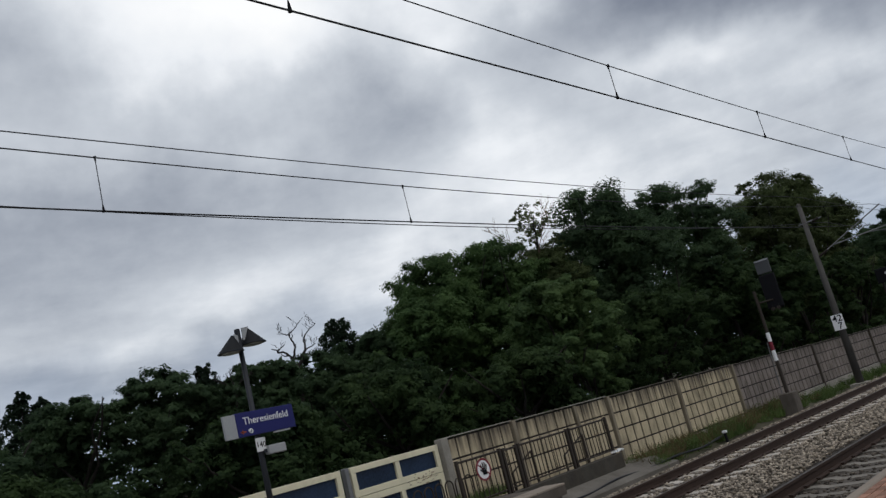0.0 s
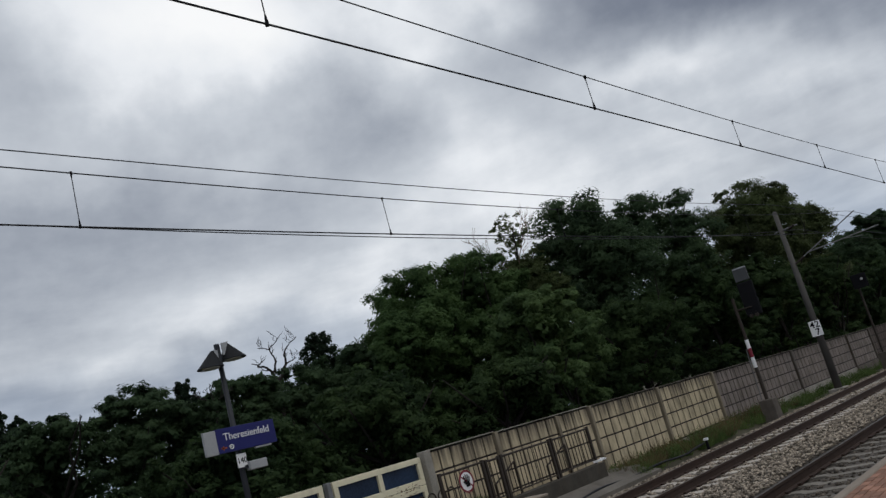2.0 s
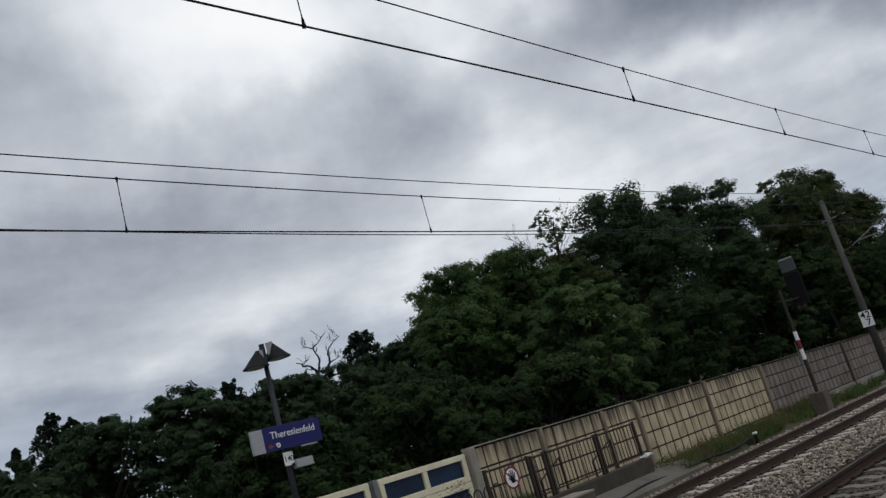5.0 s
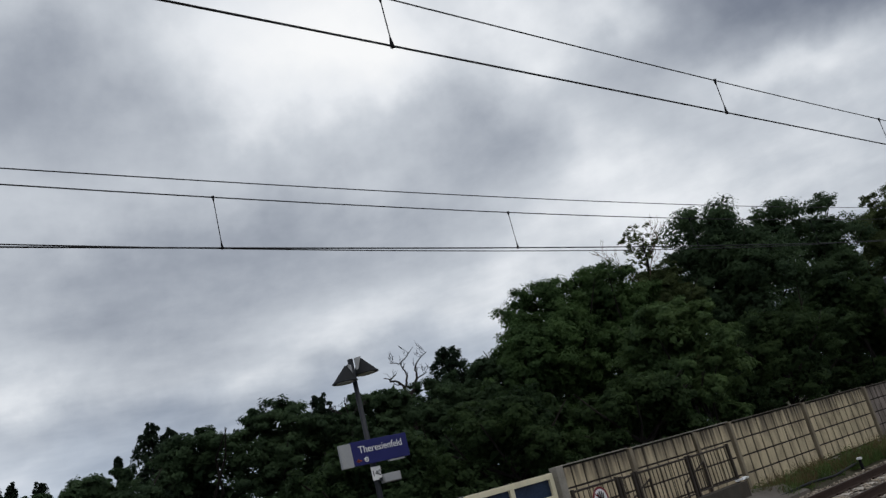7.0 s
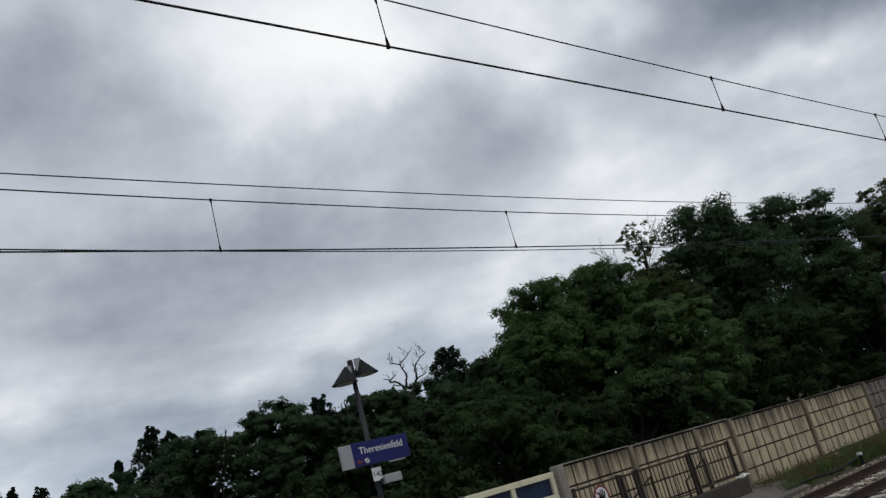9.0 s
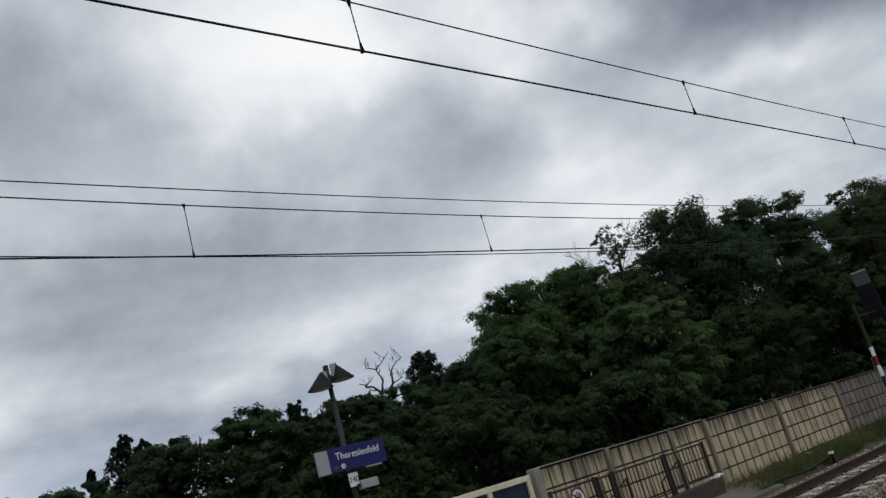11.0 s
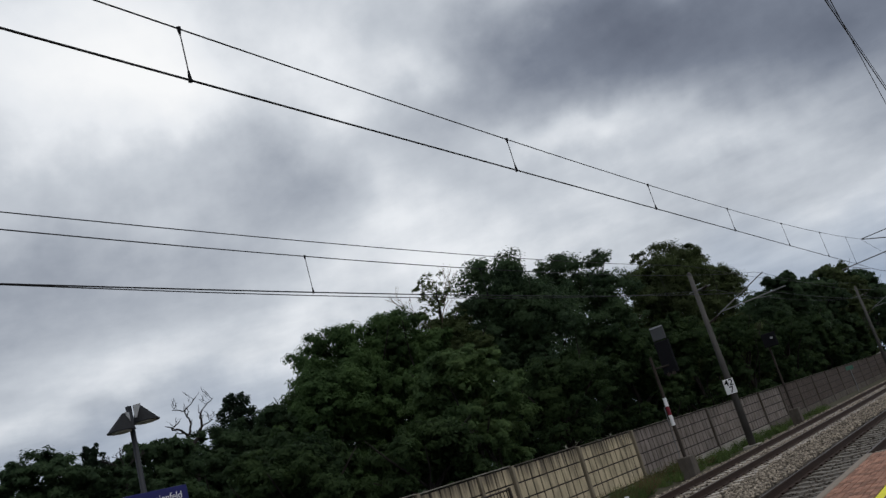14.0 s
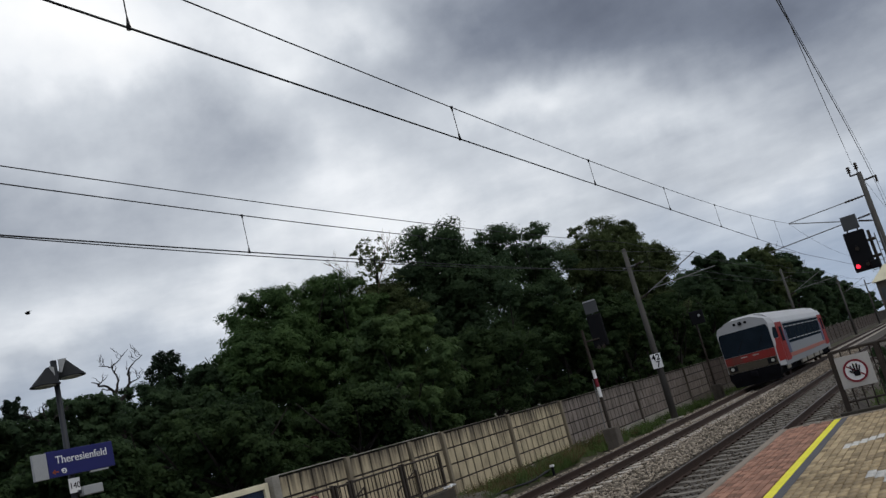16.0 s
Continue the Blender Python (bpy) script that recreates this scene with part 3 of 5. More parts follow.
for i, y in enumerate(POSTS):
    first = i == 0
    part("barrier_post", box(B(), WALL_X + 0.02, y, top_of(y) / 2 - 0.35, 0.24 if first else 0.15, 0.24 if first else (0.13 if y < 32 else 0.10), top_of(y) + 0.68, 0.012),
         M["concrete"] if first else (M["post"] if y < 32 else M["dark_concrete"]), barrier, "concrete post")
part("barrier_mullion", box(B(), WALL_X + 0.06, 20.42, top_of(20) / 2 - 0.2, 0.06, 0.13, top_of(20) + 0.3, 0.008), M["post"], barrier)
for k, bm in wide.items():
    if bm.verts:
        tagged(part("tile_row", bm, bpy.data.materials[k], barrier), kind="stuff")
    else:
        bm.free()


# ---- cream glazed barrier by the far platform ----
def glazed_bay(y0, y1, split):
    bay = thing("glazed_screen", "cream painted screen panel with blue-tinted panes and rust flakes", "screen panel", "glazed screen panels")
    x = WALL_X - 0.02
    top, mid_hi, mid_lo, low = 1.84, 1.34, 1.06, 0.35
    frame_parts = [("top_rail", (y0 + y1) / 2, (top + 1.71) / 2, y1 - y0, top - 1.71), ("middle_rail", (y0 + y1) / 2, (mid_hi + 1.205) / 2, y1 - y0, mid_hi - 1.205),
                   ("middle_rail", (y0 + y1) / 2, (1.195 + mid_lo) / 2, y1 - y0, 1.195 - mid_lo), ("bottom_rail", (y0 + y1) / 2, low, y1 - y0, 0.12)]
    for nm, y, z, sy, sz in frame_parts:
        part(nm, box(B(), x, y, z, 0.09, sy, sz, 0.006), M["cream"], bay)
    uprights = [y0 + 0.07, y1 - 0.07] + ([(y0 + y1) / 2] if split else [])
    for y in uprights:
        part("upright", box(B(), x + 0.004, y, (1.708 + 1.342) / 2, 0.09, 0.13, 1.708 - 1.342, 0.005), M["cream"], bay)
        part("upright", box(B(), x + 0.004, y, (1.058 + 0.412) / 2, 0.09, 0.13, 1.058 - 0.412, 0.005), M["cream"], bay)
    ys = sorted(uprights)
    for a, b in zip(ys[:-1], ys[1:]):
        part("pane", box(B(), x - 0.02, (a + b) / 2, 1.525, 0.012, b - a - 0.12, 0.375), M["bluepane"], bay, "blue-tinted pane")
        part("pane", box(B(), x - 0.02, (a + b) / 2, 0.735, 0.012, b - a - 0.12, 0.655), M["bluepane"], bay, "blue-tinted pane")
    return bay


glazed_bay(11.88, 14.62, True)
for k in range(6):
    glazed_bay(11.66 - 2.9 * (k + 1) + 0.1, 11.66 - 2.9 * k - 0.05, False)
flake_bm = B()
g = random.Random(2)
for k in range(46):
    y, z = 14.0 + g.gauss(0, 0.24), 1.20 + g.gauss(0, 0.075)
    if 1.07 < z < 1.33 and y < 14.55 and abs(z - 1.2) > 0.012:
        box(flake_bm, WALL_X + 0.027, y, z, 0.004, g.uniform(0.02, 0.06), g.uniform(0.008, 0.025))
tagged(part("rust_flakes", flake_bm, M["rusty"]), "rust spots where cream paint has flaked off", "rust", kind="stuff")
for y in (11.77, 8.83 - 0.02, 5.93, 3.03):
    post = thing("screen_post", "grey steel post between the glazed panels", "post", "screen posts")
    part("profile", box(B(), WALL_X - 0.02, y, 0.75, 0.14, 0.11, 2.2, 0.01), M["steel"], post)
    part("base", box(B(), WALL_X - 0.02, y, -0.40, 0.3, 0.3, 0.2, 0.01), M["concrete"], post)

# ---- far platform, its end wall and railing ----
FPZ = 0.40
far = part("platform_far", prism(B(), [(-14.40, -0.45), (-14.40, FPZ), (-11.15, FPZ), (-11.15, 0.20), (-11.3, 0.20), (-11.3, -0.45)], "y", -60, 15.0), M["dark_concrete"])
tagged(far, "grey concrete side platform along the far track", "platform", kind="structure")
for k in range(20):
    part("edge_slab", box(B(), -11.45, 14.52 - 1.0 * k, FPZ + 0.01, 0.6, 0.985, 0.06, 0.012), M["slab"], far, "pale platform edge slab")
curb = part("retaining_wall", prism(B(), [(13.4, -0.45), (13.4, 0.36), (19.95, 0.40), (19.95, -0.45)], "x", -13.05, -12.72), M["mossy"])
tagged(curb, "low stained concrete wall that carries a railing", "low wall", kind="structure")
path = part("service_path", prism(B(), [(-13.9, -0.5), (-13.9, 0.03), (-12.65, 0.02), (-11.95, -0.22), (-11.95, -0.5)], "y", 15.0, 21.4), M["path"])
tagged(path, "worn concrete service path at the platform's end", "path", kind="structure")

rail_x = -12.9


def railing(y0, y1, z0, z1, label):
    r = thing("railing", label, "railing", "railings at the platform's end")
    part("top_bar", rod(B(), (rail_x, y0, z1), (rail_x, y1, z1), 0.025), M["iron"], r)
    part("bottom_bar", rod(B(), (rail_x, y0, z0 + 0.10), (rail_x, y1, z0 + 0.10), 0.018), M["iron"], r)
    me = data_of(rod(B(), (0, 0, z0 + 0.1), (0, 0, z1), 0.011, None, 6), "baluster", M["iron"])
    n = max(3, int((y1 - y0) / 0.155))
    for k in range(1, n):
        ob = new("baluster", me)
        ob.parent = r
        ob.location = (rail_x, y0 + (y1 - y0) * k / n, 0)
    for y in (y0, y1):
        part("post", box(B(), rail_x, y, (z0 + z1) / 2 + 0.02, 0.07, 0.075, z1 - z0 + 0.06, 0.006), M["iron"], r)
    return r


railing(13.74, 15.24, 0.37, 1.36, "dark iron railing gate with a round sign")
railing(15.95, 17.98, 0.39, 1.35, "dark iron railing on a low wall")
railing(18.10, 19.85, 0.41, 1.35, "dark iron railing on a low wall")
mid = railing(15.36, 15.84, 0.38, 1.34, "short dark iron railing piece")
for y0, y1 in ((16.0, 16.9), (18.2, 19.2)):
    st = thing("stair_rail", "dark iron stair handrail behind the railing", "handrail", "stair handrails")
    part("bar", rod(B(), (-13.3, y0, 0.75), (-13.3, y1, 1.12), 0.022), M["iron"], st)
    part("post", rod(B(), (-13.3, y1, -0.17), (-13.3, y1, 1.12), 0.03), M["iron"], st)
    part("post", rod(B(), (-13.3, y0, -0.17), (-13.3, y0, 0.75), 0.03), M["iron"], st)


def forbidden_sign(name, m, side, plate, parent_label):
    """A round sign that forbids entry; its face looks along the local +z, x to the right, y up."""
    s = thing(name, parent_label, "sign", "no-entry signs")
    s.matrix_basis = m
    if plate:
        part("plate", box(B(), 0, 0, -0.006, plate[0], plate[1], 0.010, 0.003), M["plate"], s, "pale square plate")
    r = side
    bm = B()
    rod(bm, (0, 0, 0.0), (0, 0, 0.006), r, None, 40)
    part("disc", bm, M["white"], s, "white disc")
    bm = B()
    n = 44
    ring = []
    for k in range(n):
        t = 2 * math.pi * k / n
        ring.append([bm.verts.new((rr * math.cos(t), rr * math.sin(t), z)) for rr, z in ((r * 1.01, 0.0), (r * 1.01, 0.012), (r * 0.84, 0.012), (r * 0.84, 0.0065))])
    for k in range(n):
        p, q = ring[k], ring[(k + 1) % n]
        for j in range(3):
            bm.faces.new((p[j], q[j], q[j + 1], p[j + 1]))
    part("ring", bm, M["red"], s, "red ring")
    bm = B()
    bmesh.ops.create_cube(bm, size=1, matrix=pose(0, 0, 0.0095, 0, 0, -38) @ Matrix.Diagonal((r * 1.66, r * 0.12, 0.004, 1)))
    part("bar", bm, M["red"], s, "red slanting bar")
    bm = B()
    box(bm, r * 0.06, -r * 0.24, 0.017, r * 0.50, r * 0.46, 0.004)
    for dx, base, ln, tilt in ((-0.20, -0.05, 0.56, 14), (-0.02, 0.0, 0.64, 4), (0.15, 0.0, 0.60, -6), (0.30, -0.08, 0.50, -16)):
        lean = -math.sin(radians(tilt)) * ln / 2
        bmesh.ops.create_cube(bm, size=1, matrix=pose(r * (dx + lean), r * (base + ln / 2), 0.017, 0, 0, tilt) @ Matrix.Diagonal((r * 0.115, r * ln, 0.004, 1)))
    bmesh.ops.create_cube(bm, size=1, matrix=pose(-r * 0.30, -r * 0.10, 0.017, 0, 0, 52) @ Matrix.Diagonal((r * 0.13, r * 0.46, 0.004, 1)))
    part("palm_symbol", bm, M["black"], s, "black raised palm")
    return s


forbidden_sign("no_entry_sign", pose(-12.888, 14.55, 1.07, 90, 0, 90), 0.245, None, "round white and red no-entry sign on a railing")

# ---- lamp with the station name ----
LY, LX = 8.66, -12.53
lamp = thing("platform_lamp", "slate-grey platform lamp post with two grey hoods", "lamp post")
part("pole", rod(B(), (LX, LY, 0.3), (LX, LY, 4.62), 0.058, 0.042, 14), M["pole"], lamp, smooth=True)
part("top_block", box(B(), LX, LY, 4.52, 0.08, 0.08, 0.36, 0.01), M["pole"], lamp)
part("foot", rod(B(), (LX, LY, 0.31), (LX, LY, 0.37), 0.16, 0.16, 14), M["pole"], lamp)
for s in (-1, 1):
    # one hood sits a little higher on the pole
    lift, out = (0.155, 0.285) if s > 0 else (0.035, 0.205)
    bm = B()
    bmesh.ops.create_cone(bm, cap_ends=True, segments=24, radius1=0.228, radius2=0.025, depth=0.29, matrix=Matrix.Translation((LX, LY + s * out, 4.41 + lift)))
    for v in bm.verts:
        # the tip leans to the pole
        v.co.y -= s * 0.09 * (v.co.z - 4.265 - lift) / 0.29
    hood = part("hood", bm, M["shade"], lamp, "dark grey cone-shaped lamp hood")
    part("hood_rim", rod(B(), (LX, LY + s * out, 4.252 + lift), (LX, LY + s * out, 4.268 + lift), 0.234, 0.234, 24), M["pole"], hood, "dark hood rim")
    part("diffuser", rod(B(), (LX, LY + s * out, 4.235 + lift), (LX, LY + s * out, 4.252 + lift), 0.16, 0.16, 16), M["lamp_glass"], hood, "pale lamp glass")
    part("hood_edge", prism(B(), [(LY + s * 0.048, 4.545 + lift), (LY + s * (out - 0.085), 4.565 + lift), (LY + s * 0.085, 4.33 + lift), (LY + s * 0.048, 4.33 + lift)], "x", LX + 0.055, LX + 0.067),
         M["grey"], hood, "pale grey side plate")

sign = thing("station_sign", "dark blue station name board with white lettering", "sign", at=(LX + 0.13, LY, 3.02), rz=0)
part("board", box(B(), 0, 0.12, 0, 0.06, 1.20, 0.41, 0.006), M["blue"], sign)
part("end_panel", box(B(), 0, -0.60, -0.01, 0.062, 0.235, 0.40, 0.006), M["grey"], sign, "pale grey end panel")
text_part("lettering", "Theresienfeld", 0.172, pose(0.032, 0.125, 0.05, 90, 0, 90), M["white"], sign, "white lettering")
bm = B()
box(bm, 0.033, -0.36, -0.125, 0.004, 0.09, 0.022)
prism(bm, [(-0.43, -0.125), (-0.37, -0.165), (-0.37, -0.085)], "x", 0.031, 0.035)
part("arrow", bm, M["t_orange"], sign, "small orange arrow mark")
bm = B()
for k in range(12):
    a0, a1 = 2 * math.pi * k / 12, 2 * math.pi * (k + 1) / 12
    rod(bm, (0.033, -0.22 + 0.034 * math.cos(a0), -0.125 + 0.034 * math.sin(a0)), (0.033, -0.22 + 0.034 * math.cos(a1), -0.125 + 0.034 * math.sin(a1)), 0.010, None, 5)
rod(bm, (0.033, -0.22, -0.125), (0.033, -0.27, -0.105), 0.010, None, 5)
part("pictogram", bm, M["white"], sign, "small white pictogram")
part("clamp", box(B(), -0.065, 0, 0, 0.08, 0.16, 0.3, 0.005), M["pole"], sign)
part("light_strip", box(B(), 0.0, 0.42, -0.222, 0.05, 0.34, 0.026, 0.004), M["grey"], sign, "pale strip under the board")
board = thing("position_plate", "small white plate with black numerals", "sign", at=(LX + 0.09, LY + 0.0, 2.64))
part("plate", box(B(), 0, -0.03, 0, 0.012, 0.20, 0.23, 0.003), M["white"], board)
text_part("numerals", "140", 0.135, pose(0.008, -0.03, -0.005, 90, 0, 90), M["black"], board, "black numerals")
speaker = thing("loudspeaker", "small grey loudspeaker box on the lamp post", "loudspeaker", at=(LX + 0.10, LY + 0.24, 2.50))
part("case", box(B(), 0, 0, 0.02, 0.14, 0.36, 0.15, 0.012), M["grey"], speaker)
part("bracket", box(B(), -0.02, -0.20, 0.02, 0.06, 0.08, 0.06, 0.005), M["pole"], speaker)


# ---- masts ----
def concrete_mast(x, y, top, arm_to, label, group="overhead line masts", plate=False, lean=0.0):
    m = thing("catenary_mast", label, "mast", group, at=(x, y, 0))
    part("shaft", rod(B(), (0, 0, -0.5), (lean, 0, top), 0.170, 0.100, 16), M["mast"], m, smooth=True)
    s = 1 if arm_to > x else -1
    dx = arm_to - x
    part("arm", rod(B(), (s * 0.85, 0, 5.72), (dx * 1.22, 0, 5.86), 0.026), M["steel"], m, "steel cantilever tube")
    part("arm", rod(B(), (s * 0.15, 0, 5.42), (dx, 0, 6.78), 0.026), M["steel"], m, "steel stay tube")
    part("insulator", rod(B(), (s * 0.12, 0, 5.40), (s * 0.55, 0, 5.58), 0.055, 0.05, 10), M["iron"], m, "ribbed insulator")
    part("cross_arm", rod(B(), (-0.3, 0, top - 0.85), (s * 0.75, 0, top - 0.80), 0.03), M["steel"], m, "short steel cross arm")
    part("insulator", rod(B(), (s * 0.35, 0, top - 0.86), (s * 0.62, 0, top - 0.78), 0.05, 0.05, 10), M["iron"], m, "ribbed insulator")
    part("steady_arm", rod(B(), (dx * 0.72, 0, 5.80), (dx, 0, 5.66), 0.014), M["steel"], m, "thin steady arm")
    part("cap", rod(B(), (lean, 0, top), (lean, 0, top + 0.10), 0.12, 0.05, 12), M["mast"], m)
    part("footing", box(B(), 0, 0, -0.40, 0.7, 0.7, 0.24, 0.02), M["concrete"], m, "concrete footing")
    return m


for k in range(6):
    concrete_mast(-12.3, 39.1 + 43.3 * k, 7.85, FAR_X + 0.2, "grey concrete overhead line mast with a cantilever arm")
plate = thing("kilometre_plate", "white plate with black kilometre numerals on a mast", "sign", at=(-12.3, 38.905, 2.42), rz=18)
part("plate", box(B(), 0.02, -0.02, 0, 0.48, 0.016, 0.68, 0.004), M["white"], plate)
text_part("numerals", "42", 0.40, pose(0.02, -0.029, 0.16, 90, 0, 0), M["black"], plate, "black numerals", bold=0.005)
text_part("numerals", "7", 0.40, pose(0.06, -0.029, -0.17, 90, 0, 0), M["black"], plate, "black numeral", bold=0.005)


# ---- overhead wires ----
def wire(name, pts, r, label, group="overhead wires"):
    cu = bpy.data.curves.new(name, "CURVE")
    cu.dimensions, cu.bevel_depth, cu.bevel_resolution = "3D", r, 1
    sp = cu.splines.new("POLY")
    sp.points.add(len(pts) - 1)
    for p, co in zip(sp.points, pts):
        p.co = (*co, 1)
    tmp = bpy.data.objects.new("tmp", cu)
    scene.collection.objects.link(tmp)
    bpy.context.view_layer.update()
    me = bpy.data.meshes.new_from_object(tmp.evaluated_get(bpy.context.evaluated_depsgraph_get()))
    bpy.data.objects.remove(tmp)
    me.materials.clear()
    me.materials.append(M["wire"])
    return tagged(new(name, me), label, "wire", group)


def sag(y, ya, yb, za, zb, drop):
    t = (y - ya) / (yb - ya)
    return za + (zb - za) * t - 4 * drop * t * (1 - t)


NEAR_C = 5.76


def near_x(y):
    return -4.68 - 0.0203 * y


def near_mess_z(y):
    if y < 44.8:
        return 6.235 + 0.000855 * (y - 9.5) ** 2
    k = math.floor((y - 44.8) / 45.0)
    return sag(y, 44.8 + 45.0 * k, 89.8 + 45.0 * k, 7.30, 7.30, 0.9)


def far_mess_z(y):
    d = (y + 4.2) % 43.3 - 21.2
    return 6.19 + 0.00128 * d * d


def far_contact_z(y):
    d = (y + 4.2) % 43.3 - 21.65
    return 5.565 + 0.00066 * d * d


ys = sorted([-40 + 1.5 * i for i in range(220)] + [44.79, 44.81])
wire("contact_wire", [(near_x(y) if y < 44.8 else -5.62 + 0.012 * ((y - 44.8) % 45), y, NEAR_C) for y in ys], 0.0098, "dark copper contact wire over the near track")
wire("messenger_wire", [(near_x(y) if y < 44.8 else -5.62 + 0.012 * ((y - 44.8) % 45), y, near_mess_z(y)) for y in ys], 0.0072, "thin messenger wire over the near track")
wire("contact_wire", [(FAR_X - 0.05 + 0.005 * y, y, far_contact_z(y)) for y in ys], 0.0105, "dark copper contact wire over the far track")
wire("messenger_wire", [(FAR_X - 0.05 + 0.005 * y, y, far_mess_z(y)) for y in ys], 0.0085, "thin messenger wire over the far track")
wire("feeder_wire", [(-12.25, y, 7.91 + 0.00077 * ((y + 4.2) % 43.3 - 21.65) ** 2) for y in ys], 0.010, "feeder cable along the mast tops")
wire("feeder_wire", [(-11.95, y, 6.47 + 0.0011 * ((y + 2.65) % 43.3 - 21.65) ** 2) for y in ys],
     0.010, "feeder cable below the mast tops")


def dropper(x, y, z0, z1, slant):
    d = thing("dropper", "thin dropper wire with dark clamps between two wires", "dropper", "droppers")
    part("rod", rod(B(), (x, y, z0), (x, y + slant, z1), 0.006, None, 5), M["wire"], d)
    part("clamp", rod(B(), (x, y, z0 - 0.015), (x, y, z0 + 0.09), 0.022, 0.008, 6), M["black"], d, "dark clamp")
    part("clamp", rod(B(), (x, y + slant, z1 - 0.06), (x, y + slant, z1 + 0.015), 0.008, 0.022, 6), M["black"], d, "dark clamp")


for y in (-0.9, 4.43, 9.97, 15.4, 20.85, 26.8, 33.2, 39.6):
    dropper(near_x(y), y, NEAR_C, near_mess_z(y), 0.0)
for y in (-0.5, 4.92, 10.29, 15.7, 21.1, 26.5, 31.9):
    dropper(FAR_X - 0.05 + 0.005 * y, y, far_contact_z(y), far_mess_z(y), 0.0)


# ---- signals ----
def line_signal(at, post_top, head_z, head_h, head_w, banded, lit, label, head_dx=0.0, head_dy=-0.16, cabinet=True):
    s = thing("railway_signal", label, "railway signal", "railway signals", at=at)
    part("post", rod(B(), (0, 0, -0.4), (0, 0, post_top), 0.064, 0.056, 10), M["iron"], s)
    if cabinet:
        part("base_box", box(B(), 0.05, -0.05, 0.02, 0.50, 0.50, 0.86, 0.02), M["dark_concrete"], s, "grey base box")
    if banded:
        for z0, z1, c in ((2.30, 2.62, "white"), (1.98, 2.30, "red"), (1.60, 1.98, "white")):
            part("band", rod(B(), (0.0, 0, z0 + 0.002), (0.0, 0, z1 - 0.002), 0.067, 0.067, 12), M[c], s, c + " painted band")
        part("ladder_rail", rod(B(), (-0.22, 0.1, 0.4), (-0.16, 0.1, 2.3), 0.018), M["steel"], s)
    hd = part("head", box(B(), head_dx, head_dy, head_z, head_w, 0.10, head_h, 0.03), M["black"], s, "black signal board")
    part("hood_box", box(B(), head_dx, head_dy + 0.12, head_z - 0.05, head_w * 0.6, 0.16, head_h * 0.7, 0.02), M["black"], hd)
    for dx, dz, glow in lit:
        part("lens", rod(B(), (head_dx + dx, head_dy - 0.13, head_z + dz), (head_dx + dx, head_dy - 0.045, head_z + dz), 0.065, 0.065, 16), M[glow] if glow else M["iron"], hd)
        part("visor", rod(B(), (head_dx + dx, head_dy - 0.12, head_z + dz + 0.085), (head_dx + dx, head_dy - 0.05, head_z + dz + 0.085), 0.03, 0.05, 8), M["black"], hd)
    return s


sg = line_signal((-11.9, 30.0, 0), 4.15, 4.0, 1.25, 0.58, True, [(0.1, -0.62, ""), (-0.1, -0.62, "")], "black signal board on a banded post", head_dx=0.52, head_dy=0.25)
part("number_board", box(B(), 0.50, 0.25, 4.92, 0.52, 0.06, 0.50, 0.015), M["dim_grey"], sg, "grey square board")
part("support", rod(B(), (0.0, 0.1, 3.7), (0.52, 0.2, 3.7), 0.03), M["iron"], sg)
part("board_edge", box(B(), 0.50, 0.215, 5.15, 0.50, 0.02, 0.05, 0.005), M["grey"], sg, "pale upper edge of the board")
line_signal((-12.25, 47.6, 0), 4.1, 4.22, 0.75, 0.75, False, [(0.15, 0.08, "white_glow")], "black signal with a small white light on a dark post", head_dx=0.2)
near_sig = line_signal((-1.78, 33.5, 0), 4.9, 4.26, 1.46, 0.70, False, [(-0.21, -0.52, "red_glow"), (0.12, -0.52, ""), (-0.05, 0.1, "")], "black railway signal with a lit red lamp", head_dx=-0.45, head_dy=-0.25)
part("number_board", box(B(), -0.45, -0.25, 5.32, 0.53, 0.06, 0.52, 0.015), M["dim_grey"], near_sig, "dark grey board above the signal")
for dx in (-0.62, -0.28):
    part("board_fixing", box(B(), dx, -0.25, 5.02, 0.05, 0.04, 0.12), M["iron"], near_sig)
part("lens_cowl", box(B(), -0.10, -0.30, 3.68, 0.30, 0.34, 0.30, 0.03), M["black"], near_sig, "black lamp cowl")
for dx in (0.16, 0.34):
    part("ladder_rail", rod(B(), (dx, 0.12, 0.2), (dx, 0.12, 4.75), 0.02, None, 6), M["steel"], near_sig)
for k in range(14):
    part("rung", rod(B(), (0.16, 0.12, 0.5 + 0.3 * k), (0.34, 0.12, 0.5 + 0.3 * k), 0.012, None, 6), M["steel"], near_sig)
part("bracket", box(B(), -0.10, -0.1, 4.55, 0.5, 0.12, 0.10, 0.01), M["iron"], near_sig)
part("bracket", box(B(), -0.10, -0.1, 3.95, 0.5, 0.12, 0.10, 0.01), M["iron"], near_sig)

# ---- mast and cables on the near side ----
nm = thing("catenary_mast", "grey overhead line mast with insulators and two stays", "mast", "overhead line masts", at=(-1.98, 44.8, 0))
part("shaft", rod(B(), (0.12, 0, -0.5), (0.10, 0, 8.62), 0.19, 0.115, 14), M["mast"], nm, smooth=True)
part("stay", rod(B(), (0, 0, 7.48), (-3.60, 0, 7.30), 0.022), M["steel"], nm, "thin steel stay")
part("stay", rod(B(), (0, 0, 6.20), (-3.60, 0, 7.28), 0.024), M["steel"], nm, "steel tube stay")
part("arm", rod(B(), (0, 0, 6.55), (-4.95, 0, 6.21), 0.026), M["steel"], nm, "steel cantilever tube")
